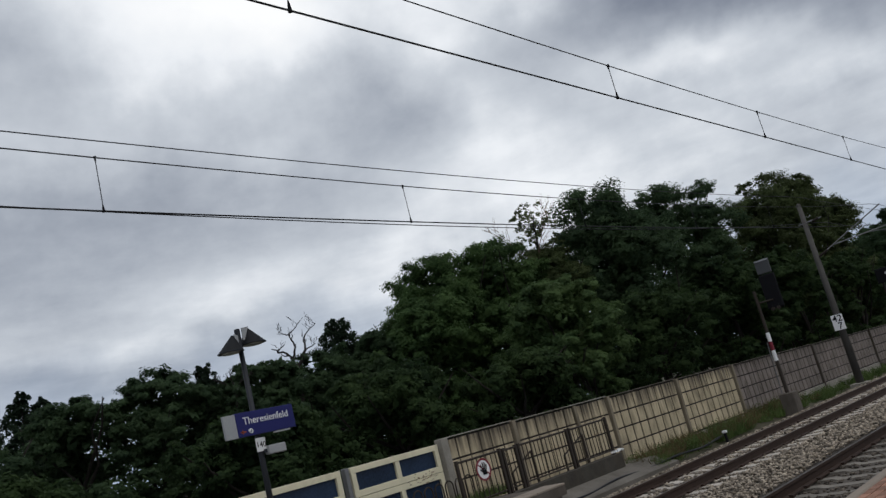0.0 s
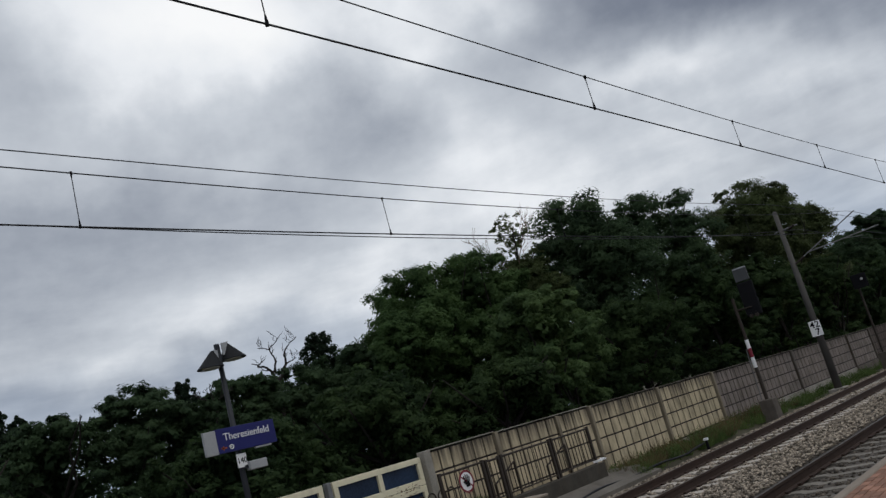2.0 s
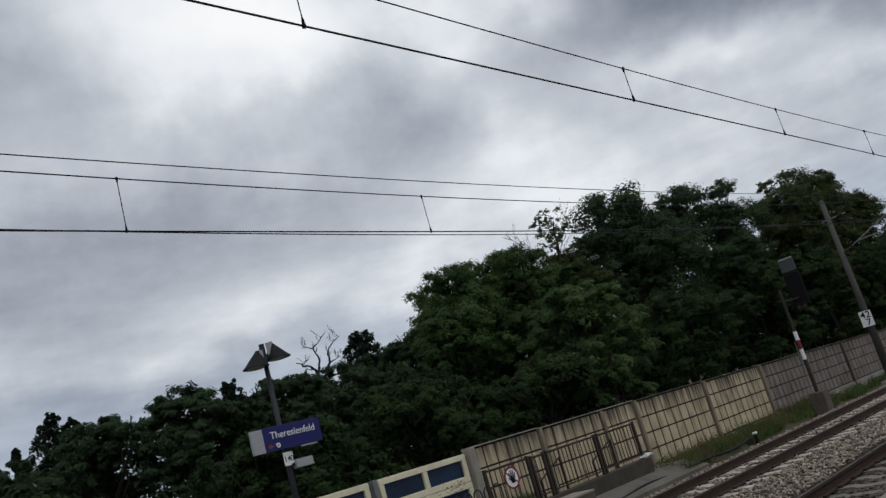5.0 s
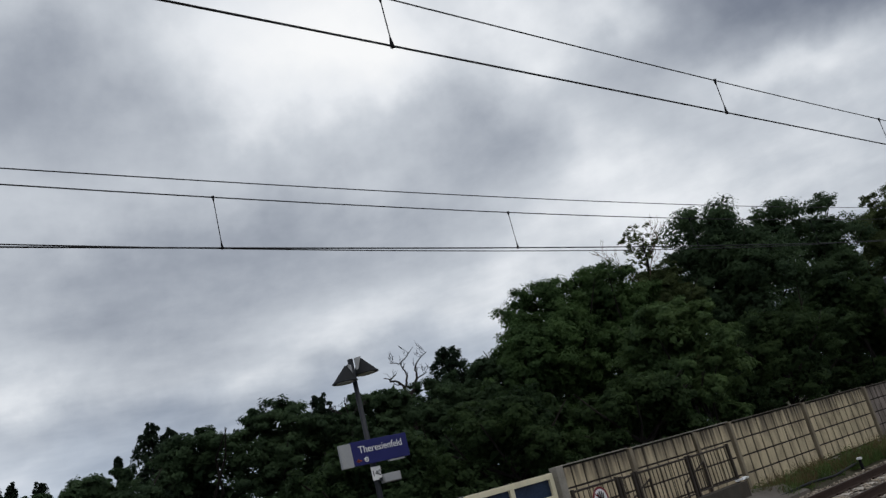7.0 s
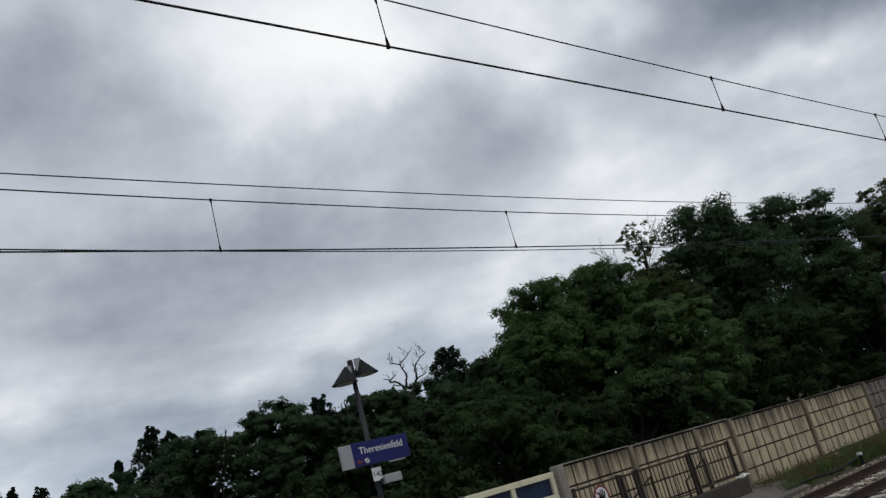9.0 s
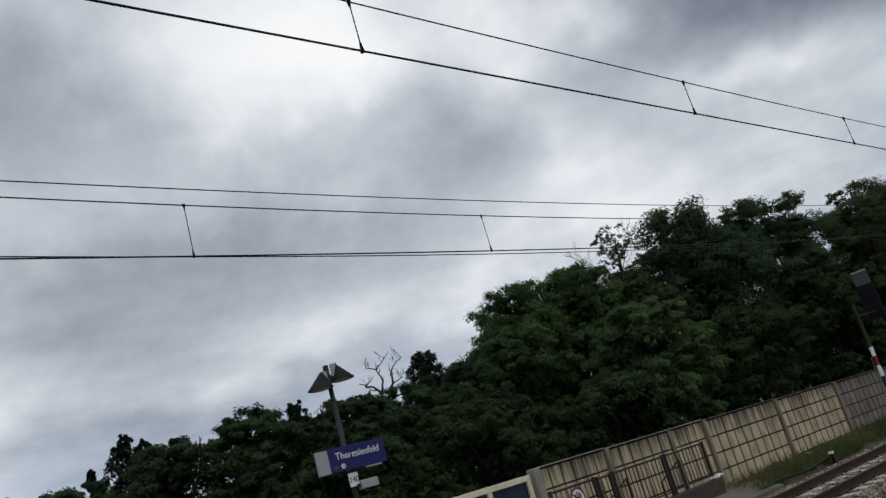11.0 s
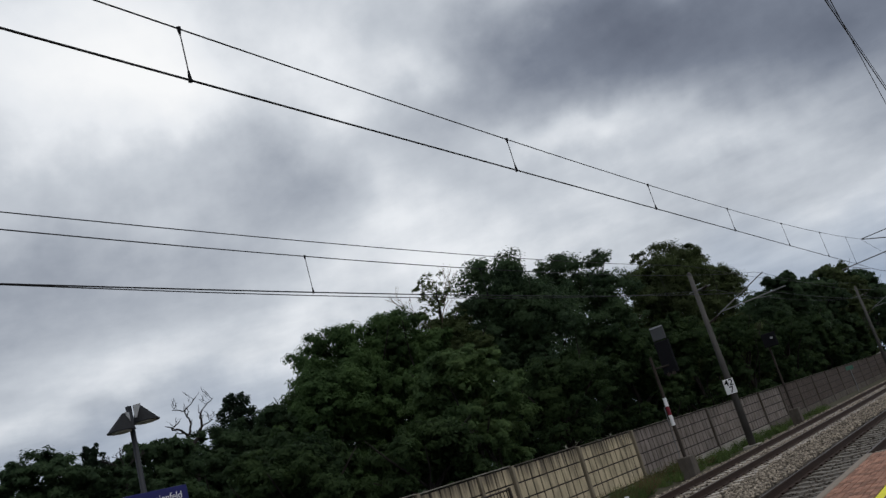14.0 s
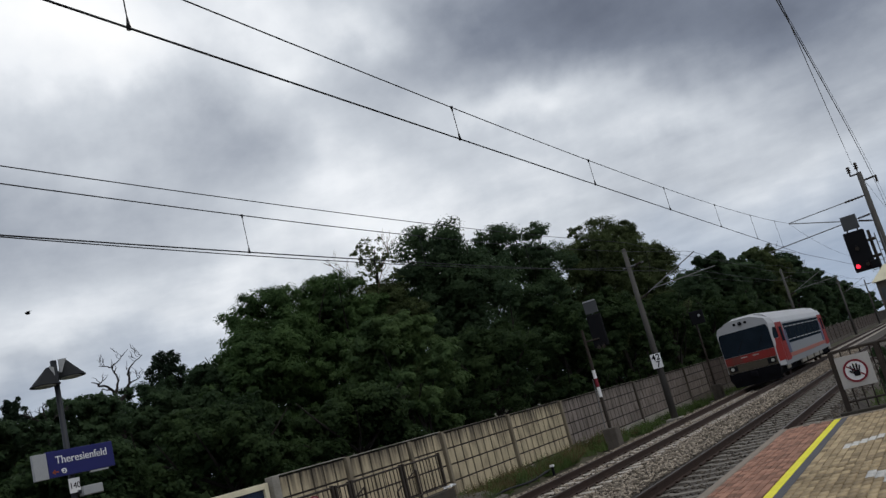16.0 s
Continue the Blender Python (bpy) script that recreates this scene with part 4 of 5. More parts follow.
part("steady_arm", rod(B(), (-4.55, 0, 6.22), (-3.75, 0, 5.80), 0.016), M["steel"], nm, "thin steady arm")
for a, b in (((-0.05, 0, 7.47), (-0.92, 0, 7.43)), ((-0.06, 0, 6.22), (-0.62, 0, 6.40)), ((-0.06, 0, 6.55), (-0.6, 0, 6.51))):
    part("insulator", rod(B(), a, b, 0.035, 0.035, 10), M["iron"], nm, "ribbed insulator")
    for k in range(6):
        c = Vector(a).lerp(Vector(b), (k + 0.5) / 6)
        q = Vector(a).lerp(Vector(b), (k + 0.8) / 6)
        part("insulator_shed", rod(B(), c, q, 0.075, 0.05, 10), M["iron"], nm)
part("cross_arm", rod(B(), (0.05, 0, 8.17), (0.78, 0, 8.21), 0.045), M["iron"], nm, "short cross arm")
part("insulator", rod(B(), (0.72, 0, 7.92), (0.72, 0, 8.21), 0.06, 0.05, 10), M["iron"], nm, "hanging insulator")
part("bracket", box(B(), -0.08, 0, 8.56, 0.50, 0.08, 0.07, 0.01), M["iron"], nm, "dark top bracket")
for dx, z0, z1 in ((-0.29, 8.56, 9.02), (0.07, 8.66, 9.14)):
    part("insulator_pin", rod(B(), (dx, 0, z0), (dx, 0, z1), 0.035, 0.03, 8), M["iron"], nm)
    for k in range(3):
        z = z0 + 0.20 + 0.11 * k
        part("insulator_shed", rod(B(), (dx, 0, z - 0.04), (dx, 0, z + 0.03), 0.10, 0.06, 12), M["iron"], nm, "dark insulator shed")
part("footing", box(B(), 0, 0, -0.35, 0.8, 0.8, 0.24, 0.02), M["concrete"], nm)
for k in (1, 2, 3):
    concrete_mast(-1.9, 44.8 + 45.0 * k, 8.0, -4.9, "grey concrete overhead line mast with a cantilever arm")
wire("feeder_wire", [(-2.03 + 0.0372 * (44.8 - y) if y < 44.8 else -2.0, y, 8.98) for y in ys], 0.009, "feeder cable carried by the near mast")
wire("feeder_wire", [(-0.94 - 0.43 * (y / 44.8) ** 2, y, 8.22) for y in ys], 0.011, "feeder cable carried by the near mast")
wire("feeder_wire", [(-0.91 - 0.36 * (y / 44.8) ** 2, y, 8.19 - 0.002 * (44.8 - y)) for y in ys], 0.006, "thin cable carried by the near mast")

# ---- platform end fence with sign, hut, hedge ----
fence = thing("end_fence", "dark steel fence closing the platform's end", "fence", "")
for x in (-2.24, -1.45, -0.60, 0.3):
    part("post", box(B(), x, 17.30, 1.0, 0.09, 0.09, 1.16, 0.008), M["iron"], fence)
part("top_bar", rod(B(), (-2.24, 17.30, 1.56), (0.3, 17.30, 1.56), 0.028), M["iron"], fence)
part("bottom_bar", rod(B(), (-2.24, 17.30, 0.62), (0.3, 17.30, 0.62), 0.02), M["iron"], fence)
bar_data = data_of(rod(B(), (0, 0, 0.45), (0, 0, 1.56), 0.014, None, 6), "baluster", M["iron"])
for k in range(1, 15):
    ob = new("baluster", bar_data)
    ob.parent = fence
    ob.location = (-2.24 + 0.17 * k, 17.30, 0)
forbidden_sign("no_entry_sign", pose(-1.905, 17.235, 1.155, 90, 0, 0), 0.208, (0.59, 0.585), "square white no-entry sign with a red ring on the fence")
hut = thing("relay_cabinet", "grey trackside cabinet with a cream sloped cap", "cabinet", at=(-1.18, 26.5, 0))
part("body", box(B(), 0, 0, 1.2, 0.95, 0.8, 3.3, 0.02), M["dark_concrete"], hut)
part("door", box(B(), 0, -0.412, 1.3, 0.8, 0.02, 2.7, 0.006), M["dim_grey"], hut)
bm = B()
bmesh.ops.create_cone(bm, cap_ends=True, segments=4, radius1=0.80, radius2=0.22, depth=0.42, matrix=pose(0, 0, 3.06, 0, 0, 45))
part("cap", bm, M["cream"], hut, "cream sloped cap")


# ---- plants ----
def leaves(centres, radii, per, size, seed, flat=0.88):
    """Leaf blades gathered in sprays: most lie on the upper side of their clump and face up and outwards."""
    g = np.random.default_rng(seed)
    n = len(centres) * per
    c = np.repeat(np.asarray(centres, float), per, 0)
    r = np.repeat(np.asarray(radii, float), per)[:, None]
    d = g.normal(size=(n, 3))
    d /= np.linalg.norm(d, axis=1)[:, None]
    up = g.random(n) < 0.55
    d[up, 2] = abs(d[up, 2])
    # each clump is a ragged spray, longer one way than the other
    k = len(centres)
    ang, stretch = np.repeat(g.uniform(0, 6.28, k), per), np.repeat(g.uniform(0.85, 1.2, k), per)
    e = np.stack([np.cos(ang), np.sin(ang), np.zeros(n)], 1)
    off = d * r * (g.random((n, 1)) ** 0.38) * np.array([1, 1, flat])
    off += e * ((off * e).sum(1) * (stretch - 1))[:, None]
    p = c + off + g.normal(0, 0.05, (n, 3)) * r
    nrm = d * 0.8 + g.normal(0, 0.42, (n, 3)) + np.array([0, 0, 0.75])
    nrm /= np.linalg.norm(nrm, axis=1)[:, None]
    u = np.cross(nrm, g.normal(size=(n, 3)))
    u /= np.linalg.norm(u, axis=1)[:, None]
    v = np.cross(nrm, u)
    s = size * g.uniform(0.6, 1.4, (n, 1))
    pts = np.stack([p - u * s * 0.6, p + u * s * 0.5 + v * s * 0.42, p + u * s * 0.6 - v * s * 0.38], 1)
    return pts.reshape(-1, 3), np.arange(3 * n).reshape(-1, 3)


def limb_path(bm, p, q, r0, r1, g, steps=3, wob=0.12):
    prev, pr = Vector(p), r0
    d = Vector(q) - prev
    for k in range(1, steps + 1):
        t = k / steps
        nx = Vector(p) + d * t + Vector((g.uniform(-1, 1), g.uniform(-1, 1), g.uniform(-0.5, 0.5))) * d.length * wob * (1 - t * 0.6)
        nr = r0 + (r1 - r0) * t
        rod(bm, prev, nx, pr, nr, 6)
        prev, pr = nx, nr
    return prev


def boughs_of_leaves(boughs, subs, per, size, seed):
    """Leaf blades on rounded boughs: each bough carries tufts on its outer and upper side, and its blades lie like shingles on them."""
    g = np.random.default_rng(seed)
    b = np.asarray(boughs, float)
    k = len(b)
    d = g.normal(size=(k, subs, 3))
    d[..., 2] += 0.35
    out = b[:, :2] / np.maximum(np.linalg.norm(b[:, :2], axis=1), 0.01)[:, None]
    d[..., :2] += out[:, None] * 0.45
    d /= np.linalg.norm(d, axis=2)[..., None]
    r = b[:, 3][:, None, None]
    tuft = b[:, None, :3] + d * r * g.uniform(0.45, 1.0, (k, subs, 1)) * np.array([1, 1, 0.78])
    tr = r * g.uniform(0.22, 0.46, (k, subs, 1))
    n = k * subs * per
    td, tuft, tr = (np.repeat(a.reshape(k * subs, -1), per, 0) for a in (d, tuft, tr))
    e = g.normal(size=(n, 3))
    e /= np.linalg.norm(e, axis=1)[:, None]
    p = tuft + e * tr * g.random((n, 1)) ** 0.45 * np.array([1.15, 1.15, 0.72])
    nrm = td * 0.60 + e * 0.45 + g.normal(0, 0.27, (n, 3)) + np.array([0, 0, 0.40])
    nrm /= np.linalg.norm(nrm, axis=1)[:, None]
    u = np.cross(nrm, g.normal(size=(n, 3)))
    u /= np.linalg.norm(u, axis=1)[:, None]
    v = np.cross(nrm, u)
    s = size * g.uniform(0.6, 1.4, (n, 1))
    pts = np.stack([p - u * s * 0.6, p + u * s * 0.5 + v * s * 0.42, p + u * s * 0.6 - v * s * 0.38], 1)
    return pts.reshape(-1, 3), np.arange(3 * n).reshape(-1, 3)


def broadleaf(x, y, top, rx, ry, low, seed, mtl, label, boughs=70, subs=13, per=60, size=0.105, name="tree", round_top=2.6, inner=42, bough=0.27,
              group="trees behind the noise barrier"):
    t = thing(name, label, "tree", group, at=(x, y, 0))
    g = random.Random(seed)
    zc, rz = (top + low) / 2, (top - low) / 2
    bm = B()
    limb_path(bm, (0, 0, -0.5), (0, 0, zc), 0.07 + 0.014 * top, 0.09, g, 4, 0.03)
    for k in range(9):
        a = g.uniform(0, 6.28)
        z0 = low * 0.6 + (zc - low * 0.6) * g.random()
        limb_path(bm, (0, 0, z0), (math.cos(a) * rx * 0.75, math.sin(a) * ry * 0.75, min(top - 0.5, z0 + rz * g.uniform(0.5, 1.1))), 0.07, 0.015, g)
    part("trunk", bm, M["bark"], t)
    r0 = bough * min(rx, ry)
    lobes = [(g.uniform(0, 6.28), g.uniform(-0.2, 1.0), g.uniform(-0.24, 0.12)) for _ in range(20)]
    bs = []
    while len(bs) < boughs:
        crest = len(bs) < 5
        a, w = g.uniform(0, 6.28), g.uniform(0.86, 1) if crest else g.uniform(-1, 1) if g.random() < 0.75 else g.uniform(0.55, 1)
        rr = (1 - abs(w) ** round_top) ** 0.5
        r = r0 * g.uniform(0.45, 1.25)
        f = 1.0
        for la, lw, amount in lobes:
            if abs((a - la + math.pi) % (2 * math.pi) - math.pi) < 0.5 and abs(w - lw) < 0.3:
                f += amount
        f = g.uniform(0.92, 1.0) if crest else f * (1 - 0.30 * g.random() ** 2)
        fx, fy, fz = max(0.1, f * rx - r), max(0.1, f * ry - r), max(0.1, rz * min(f, 1.0) - r * 0.8)
        bs.append((math.cos(a) * rr * fx, math.sin(a) * rr * fy, zc + w * fz, r))
    v, f = boughs_of_leaves(bs, subs, per, size, seed)
    if inner:
        # the shaded inner foliage that closes the crown
        v2, f2 = leaves([(c[0] * 0.70, c[1] * 0.70, zc + (c[2] - zc) * 0.76 - 0.15) for c in bs], [r0 * 0.8] * len(bs), inner, size * 2.2, seed + 500)
        v, f = np.concatenate([v, v2]), np.concatenate([f, f2 + len(v)])
    crown = new("crown", soup("crown", v, f, mtl))
    crown.parent = t
    return t


def conifer(x, y, top, r, seed, label, point=0.8):
    t = thing("conifer", label, "tree", "conifers behind the barrier", at=(x, y, 0))
    bm = B()
    rod(bm, (0, 0, -0.5), (0, 0, top - 0.1), 0.16, 0.02, 8)
    part("trunk", bm, M["bark"], t)
    g = random.Random(seed)
    cs, rs = [], []
    z = 1.0
    while z < top:
        w = r * (1 - z / top) ** point + 0.08
        for k in range(int(9 + 11 * w)):
            a, far_out = g.uniform(0, 6.28), g.uniform(0.25, 1)
            cs.append((math.cos(a) * w * far_out, math.sin(a) * w * far_out, z + g.uniform(-0.12, 0.12) + 0.25 * far_out))
            rs.append(0.07 + 0.10 * w)
        z += 0.24
    v, f = leaves(cs, rs, 56, 0.10, seed, flat=1.5)
    ob = new("crown", soup("crown", v, f, M["needle"]))
    ob.parent = t
    return t


def bare_tree(x, y, base, top, spread, seed, label, twigs=2, mtl=None):
    t = thing("bare_tree", label, "tree", "", at=(x, y, 0))
    g = random.Random(seed)
    bm = B()

    def grow(p, d, ln, r, depth):
        q = limb_path(bm, p, Vector(p) + d * ln, r, r * 0.62, g, 3, 0.14)
        if depth:
            for _ in range(2 if twigs < 4 else 3):
                nd = (d + Vector((g.uniform(-1, 1), g.uniform(-1, 1), g.uniform(-0.25, 0.6))) * spread).normalized()
                grow(q, nd, ln * g.uniform(0.55, 0.8), r * 0.6, depth - 1)
    rod(bm, (0, 0, -0.5), (0, 0, base), 0.16, 0.12 if twigs < 4 else 0.05, 8)
    for k in range(3):
        grow((0, 0, base), Vector((g.uniform(-0.5, 0.5), (k - 1) * 1.05, 1)).normalized(), (top - base) * 0.40, 0.07 if twigs < 4 else 0.030, 4 if twigs < 4 else 3)
    part("trunk", bm, mtl or M["dead"], t)
    return t


def dead_tree(x, y, label):
    """Two crooked stems that fork into bent limbs and twigs."""
    t = thing("bare_tree", label, "tree", "", at=(x, y, -0.25))
    g = random.Random(5)
    bm = B()

    def crooked(p, q, r0, r1, twigs):
        last = limb_path(bm, p, q, r0, r1 * 0.9, g, 5, 0.13)
        d = Vector(q) - Vector(p)
        for k in range(twigs):
            at = Vector(p) + d * g.uniform(0.45, 1.0)
            tip = at + Vector((g.uniform(-0.2, 0.2), g.uniform(-0.42, 0.42), g.uniform(0.05, 0.38)))
            limb_path(bm, at, tip, r1 * 0.7, 0.006, g, 3, 0.2)
            limb_path(bm, tip.lerp(at, 0.4), tip + Vector((0, g.uniform(-0.25, 0.25), g.uniform(0.0, 0.22))), 0.012, 0.005, g, 2, 0.2)
        return last

    limb_path(bm, (0, 0, -0.5), (0, -0.05, 5.9), 0.17, 0.10, g, 4, 0.02)
    left = crooked((0, -0.05, 5.9), (0, -0.1, 6.5), 0.085, 0.065, 0)
    crooked(left, (0.1, -0.48, 6.78), 0.06, 0.045, 1)
    crooked((0.1, -0.48, 6.78), (0.1, -1.12, 7.0), 0.045, 0.018, 4)
    crooked(left, (0, 0.12, 7.0), 0.055, 0.042, 1)
    crooked((0, 0.12, 7.0), (-0.1, 0.04, 7.55), 0.040, 0.024, 3)
    crooked((-0.1, 0.04, 7.55), (-0.1, -0.55, 7.62), 0.024, 0.012, 4)
    crooked((-0.1, 0.04, 7.5), (0, 0.55, 8.0), 0.024, 0.012, 4)
    right = crooked((0, -0.05, 5.9), (0, 0.55, 6.85), 0.085, 0.055, 0)
    crooked(right, (0.1, 0.62, 7.4), 0.048, 0.030, 2)
    crooked((0.1, 0.62, 7.4), (0.1, 1.36, 7.9), 0.030, 0.012, 5)
    crooked(right, (-0.1, 1.25, 7.06), 0.035, 0.014, 4)
    part("trunk", bm, M["dead"], t)
    return t


DARK = "tall broadleaf tree with dense dark green foliage"
MIDG = "broadleaf tree with mid-green foliage"
# distance from the barrier line, along the track, top, half widths, lowest leaves, seed, foliage, label, boughs
TREES = [
    (-25.0, 28.0, 10.15, 3.6, 3.3, 0.5, 1, "leaf_mid", MIDG, 90), (-24.0, 30.9, 10.45, 3.4, 3.0, 0.5, 2, "leaf_mid", MIDG, 85),
    (-24.5, 25.8, 7.9, 3.0, 2.5, 0.5, 3, "leaf_mid", MIDG, 70),
    (-23.4, 34.2, 9.9, 3.0, 2.8, 0.5, 45, "leaf_brown", "tree with sparse brownish green foliage", 75),
    (-22.5, 40.2, 13.4, 4.2, 5.3, 0.8, 4, "leaf", DARK, 120),
    (-22.5, 49.6, 14.1, 4.0, 4.9, 0.8, 5, "leaf", DARK, 100), (-21.0, 60.4, 14.3, 4.2, 6.6, 0.8, 6, "leaf_brown", "tall tree with reddish-green seed-laden crown", 130),
    (-20.5, 68.6, 12.7, 3.8, 5.2, 0.6, 7, "leaf_brown", "tall tree with dull green crown", 100), (-20.5, 79.0, 10.4, 3.6, 4.5, 0.5, 8, "leaf", DARK, 70),
    (-19.5, 88.0, 12.4, 3.6, 6.0, 0.5, 9, "leaf", DARK, 75), (-18.9, 99.5, 12.1, 3.4, 6.0, 0.5, 10, "leaf", DARK, 65),
    (-18.5, 112.5, 14.1, 3.4, 8.0, 0.5, 11, "leaf_brown", "tall tree with dull green crown", 70), (-18.5, 130.0, 13.8, 3.4, 8.0, 0.5, 12, "leaf", DARK, 65),
    (-18.0, 146.0, 11.8, 3.2, 7.0, 0.5, 13, "leaf", DARK, 55), (-18.0, 164.0, 10.4, 3.2, 8.0, 0.5, 14, "leaf", DARK, 55),
    (-17.8, 184.0, 9.8, 3.2, 8.5, 0.4, 15, "leaf", DARK, 55), (-17.8, 206.0, 8.2, 3.2, 9.0, 0.4, 16, "leaf", DARK, 50),
    (-17.8, 236.0, 7.4, 3.2, 12.0, 0.4, 46, "leaf", DARK, 50),
    (-18.2, 26.9, 6.95, 2.3, 2.9, 0.6, 17, "leaf_light", "young tree with fresh green foliage near the barrier", 75),
    # low trees by the barrier carry the leaf colour with shade painted in
    (-18.0, 23.2, 4.4, 2.3, 3.0, 0.2, 18, "leaf_shaded", DARK, 50), (-18.0, 33.5, 6.2, 2.6, 3.4, 0.2, 19, "leaf_shaded", DARK, 60),
    (-17.8, 41.5, 7.4, 2.6, 4.6, 0.2, 20, "leaf_shaded", DARK, 70), (-17.8, 51.0, 7.8, 2.6, 5.0, 0.2, 21, "leaf_shaded", DARK, 70),
    (-17.8, 61.5, 7.4, 2.6, 5.4, 0.2, 22, "leaf_shaded", DARK, 65), (-17.6, 73.0, 7.6, 2.4, 6.4, 0.2, 23, "leaf_shaded", DARK, 65),
    (-17.6, 86.0, 7.2, 2.4, 7.0, 0.2, 24, "leaf_shaded", DARK, 55), (-17.2, 101.0, 7.0, 2.2, 8.0, 0.2, 25, "leaf_shaded", DARK, 55),
    (-28.5, 6.4, 5.2, 3.2, 3.0, 0.2, 30, "leaf", MIDG, 60), (-29.0, 9.4, 5.6, 3.2, 2.6, 0.2, 31, "leaf", MIDG, 60),
    (-29.0, 12.9, 6.35, 3.2, 2.2, 0.2, 32, "leaf", MIDG, 60), (-28.0, 15.5, 6.8, 3.2, 2.2, 0.2, 33, "leaf", MIDG, 65),
    (-27.0, 19.2, 6.6, 3.0, 2.0, 0.2, 34, "leaf", DARK, 60), (-27.0, 17.6, 5.9, 3.0, 1.8, 0.2, 47, "leaf", DARK, 55), (-27.0, 22.0, 6.6, 3.0, 2.0, 0.2, 35, "leaf", DARK, 65),
    (-26.5, 24.2, 7.1, 2.8, 2.0, 0.2, 36, "leaf", DARK, 65), (-19.0, 13.2, 3.9, 2.4, 3.6, 0.0, 37, "leaf_shaded", DARK, 55),
    (-19.5, 18.6, 4.7, 2.6, 3.4, 0.0, 38, "leaf_shaded", DARK, 60), (-20.5, 7.2, 3.6, 2.4, 3.4, 0.0, 39, "leaf_shaded", DARK, 50),
    (-20.0, 1.5, 3.2, 2.4, 3.4, 0.0, 40, "leaf_shaded", DARK, 45), (-28.0, 36.0, 9.4, 3.5, 5.0, 0.2, 41, "leaf", DARK, 60),
    (-27.5, 45.0, 10.6, 3.5, 5.6, 0.2, 42, "leaf", DARK, 60), (-27.0, 57.0, 10.6, 3.5, 6.4, 0.2, 43, "leaf", DARK, 55),
    (-26.0, 71.0, 10.4, 3.5, 7.0, 0.2, 44, "leaf", DARK, 50)]
for x, y, top, rx, ry, low, seed, mtl, label, boughs in TREES:
    far_off, close = y > 85, y < 38
    broadleaf(x, y, top, rx, ry, low, seed, M[mtl], label, int(boughs * 1.3) if far_off else boughs, 9 if far_off else 13, 60 if far_off else (70 if close else 62), 0.25 if far_off else (0.098 if close else 0.125),
              round_top=3.2 if top > 12.5 else 2.4, bough=0.30 if top > 10.5 else 0.27)
conifer(-38.0, 14.8, 7.9, 3.4, 61, "dark pointed conifer above the row of trees")
conifer(-38.0, 15.7, 7.5, 3.4, 65, "dark pointed conifer above the row of trees")
conifer(-38.0, 13.2, 6.75, 0.5, 62, "slim dark pointed conifer")
conifer(-34.0, 21.3, 7.4, 2.2, 63, "dark green bushy conifer", 0.6)
conifer(-30.0, 26.2, 8.2, 3.3, 64, "dark broad pine beside the dead tree", 0.62)
for x, y, top, r, seed in ((-45.0, 9.1, 7.6, 1.3, 66), (-45.0, 9.75, 7.6, 1.3, 67), (-45.0, 10.5, 7.2, 1.8, 68), (-45.0, 11.8, 7.0, 2.0, 69)):
    conifer(x, y, top, r, seed, "small dark conifer in the distance")
dead_tree(-27.0, 21.1, "dead bare tree with crooked dark branches")
bare_tree(-26.0, 17.4, 5.3, 6.2, 0.8, 79, "small dead shrub with fine dark twigs", 4, M["dead"])
bare_tree(-23.0, 33.6, 8.6, 11.9, 0.55, 72, "thin brown twigs of a dying tree top", 4, M["twig"])
broadleaf(-23.0, 33.9, 11.9, 1.5, 1.5, 7.8, 73, M["leaf_brown"], "thin dying tree with sparse brown leaves", 130, 7, 9, 0.07, inner=0, bough=0.15)
hedge = broadleaf(-0.95, 19.2, 1.70, 1.0, 0.8, 0.0, 80, M["leaf"], "dark green bush behind the platform fence", 40, 12, 40, 0.06, "bush", group="")


gw = np.random.default_rng(21)
wy = gw.uniform(-12, 150, 900)
woods_c = np.stack([gw.uniform(-37, -32, 900), wy, gw.uniform(0.0, 1.0, 900) ** 0.8 * np.where(wy < 24, 4.2, 6.5)], 1)
wv, wf = leaves(woods_c, np.full(900, 1.3), 26, 0.42, 33)
tagged(new("distant_woods", soup("distant_woods", wv, wf, M["leaf_shaded"])), "dense dark green undergrowth behind the trees", "woods", kind="stuff")


def tuft_strip(n, x0, x1, y0, y1, z, h, seed, mtl, name, label, bare=-0.35):
    g = np.random.default_rng(seed)
    # blades gather in tufts
    k = max(1, n // 14)
    cx, cy = g.uniform(x0, x1, k), g.uniform(y0, y1, k)
    patch = np.sin(cy * 1.3 + np.sin(cx * 3.1) * 1.5) + np.sin(cy * 3.7 + cx * 2.3) * 0.7
    keep = patch + g.normal(0, 0.5, k) > bare
    cx, cy = cx[keep], cy[keep]
    k = len(cx)
    hh = np.repeat(h * g.uniform(0.45, 1.25, k), 14)
    cx, cy = np.repeat(cx, 14) + g.normal(0, 0.07, k * 14), np.repeat(cy, 14) + g.normal(0, 0.07, k * 14)
    m = len(cx)
    a = g.uniform(0, 6.28, m)
    w = g.uniform(0.006, 0.016, m)
    lean = g.normal(0, 0.35, (m, 2)) * hh[:, None]
    zb = np.full(m, z)
    p0 = np.stack([cx - np.cos(a) * w, cy - np.sin(a) * w, zb], 1)
    p1 = np.stack([cx + np.cos(a) * w, cy + np.sin(a) * w, zb], 1)
    p2 = np.stack([cx + lean[:, 0], cy + lean[:, 1], zb + hh * g.uniform(0.6, 1, m)], 1)
    v = np.stack([p0, p1, p2], 1).reshape(-1, 3)
    ob = new(name, soup(name, v, np.arange(3 * m).reshape(-1, 3), mtl))
    return tagged(ob, label, "grass", kind="stuff")


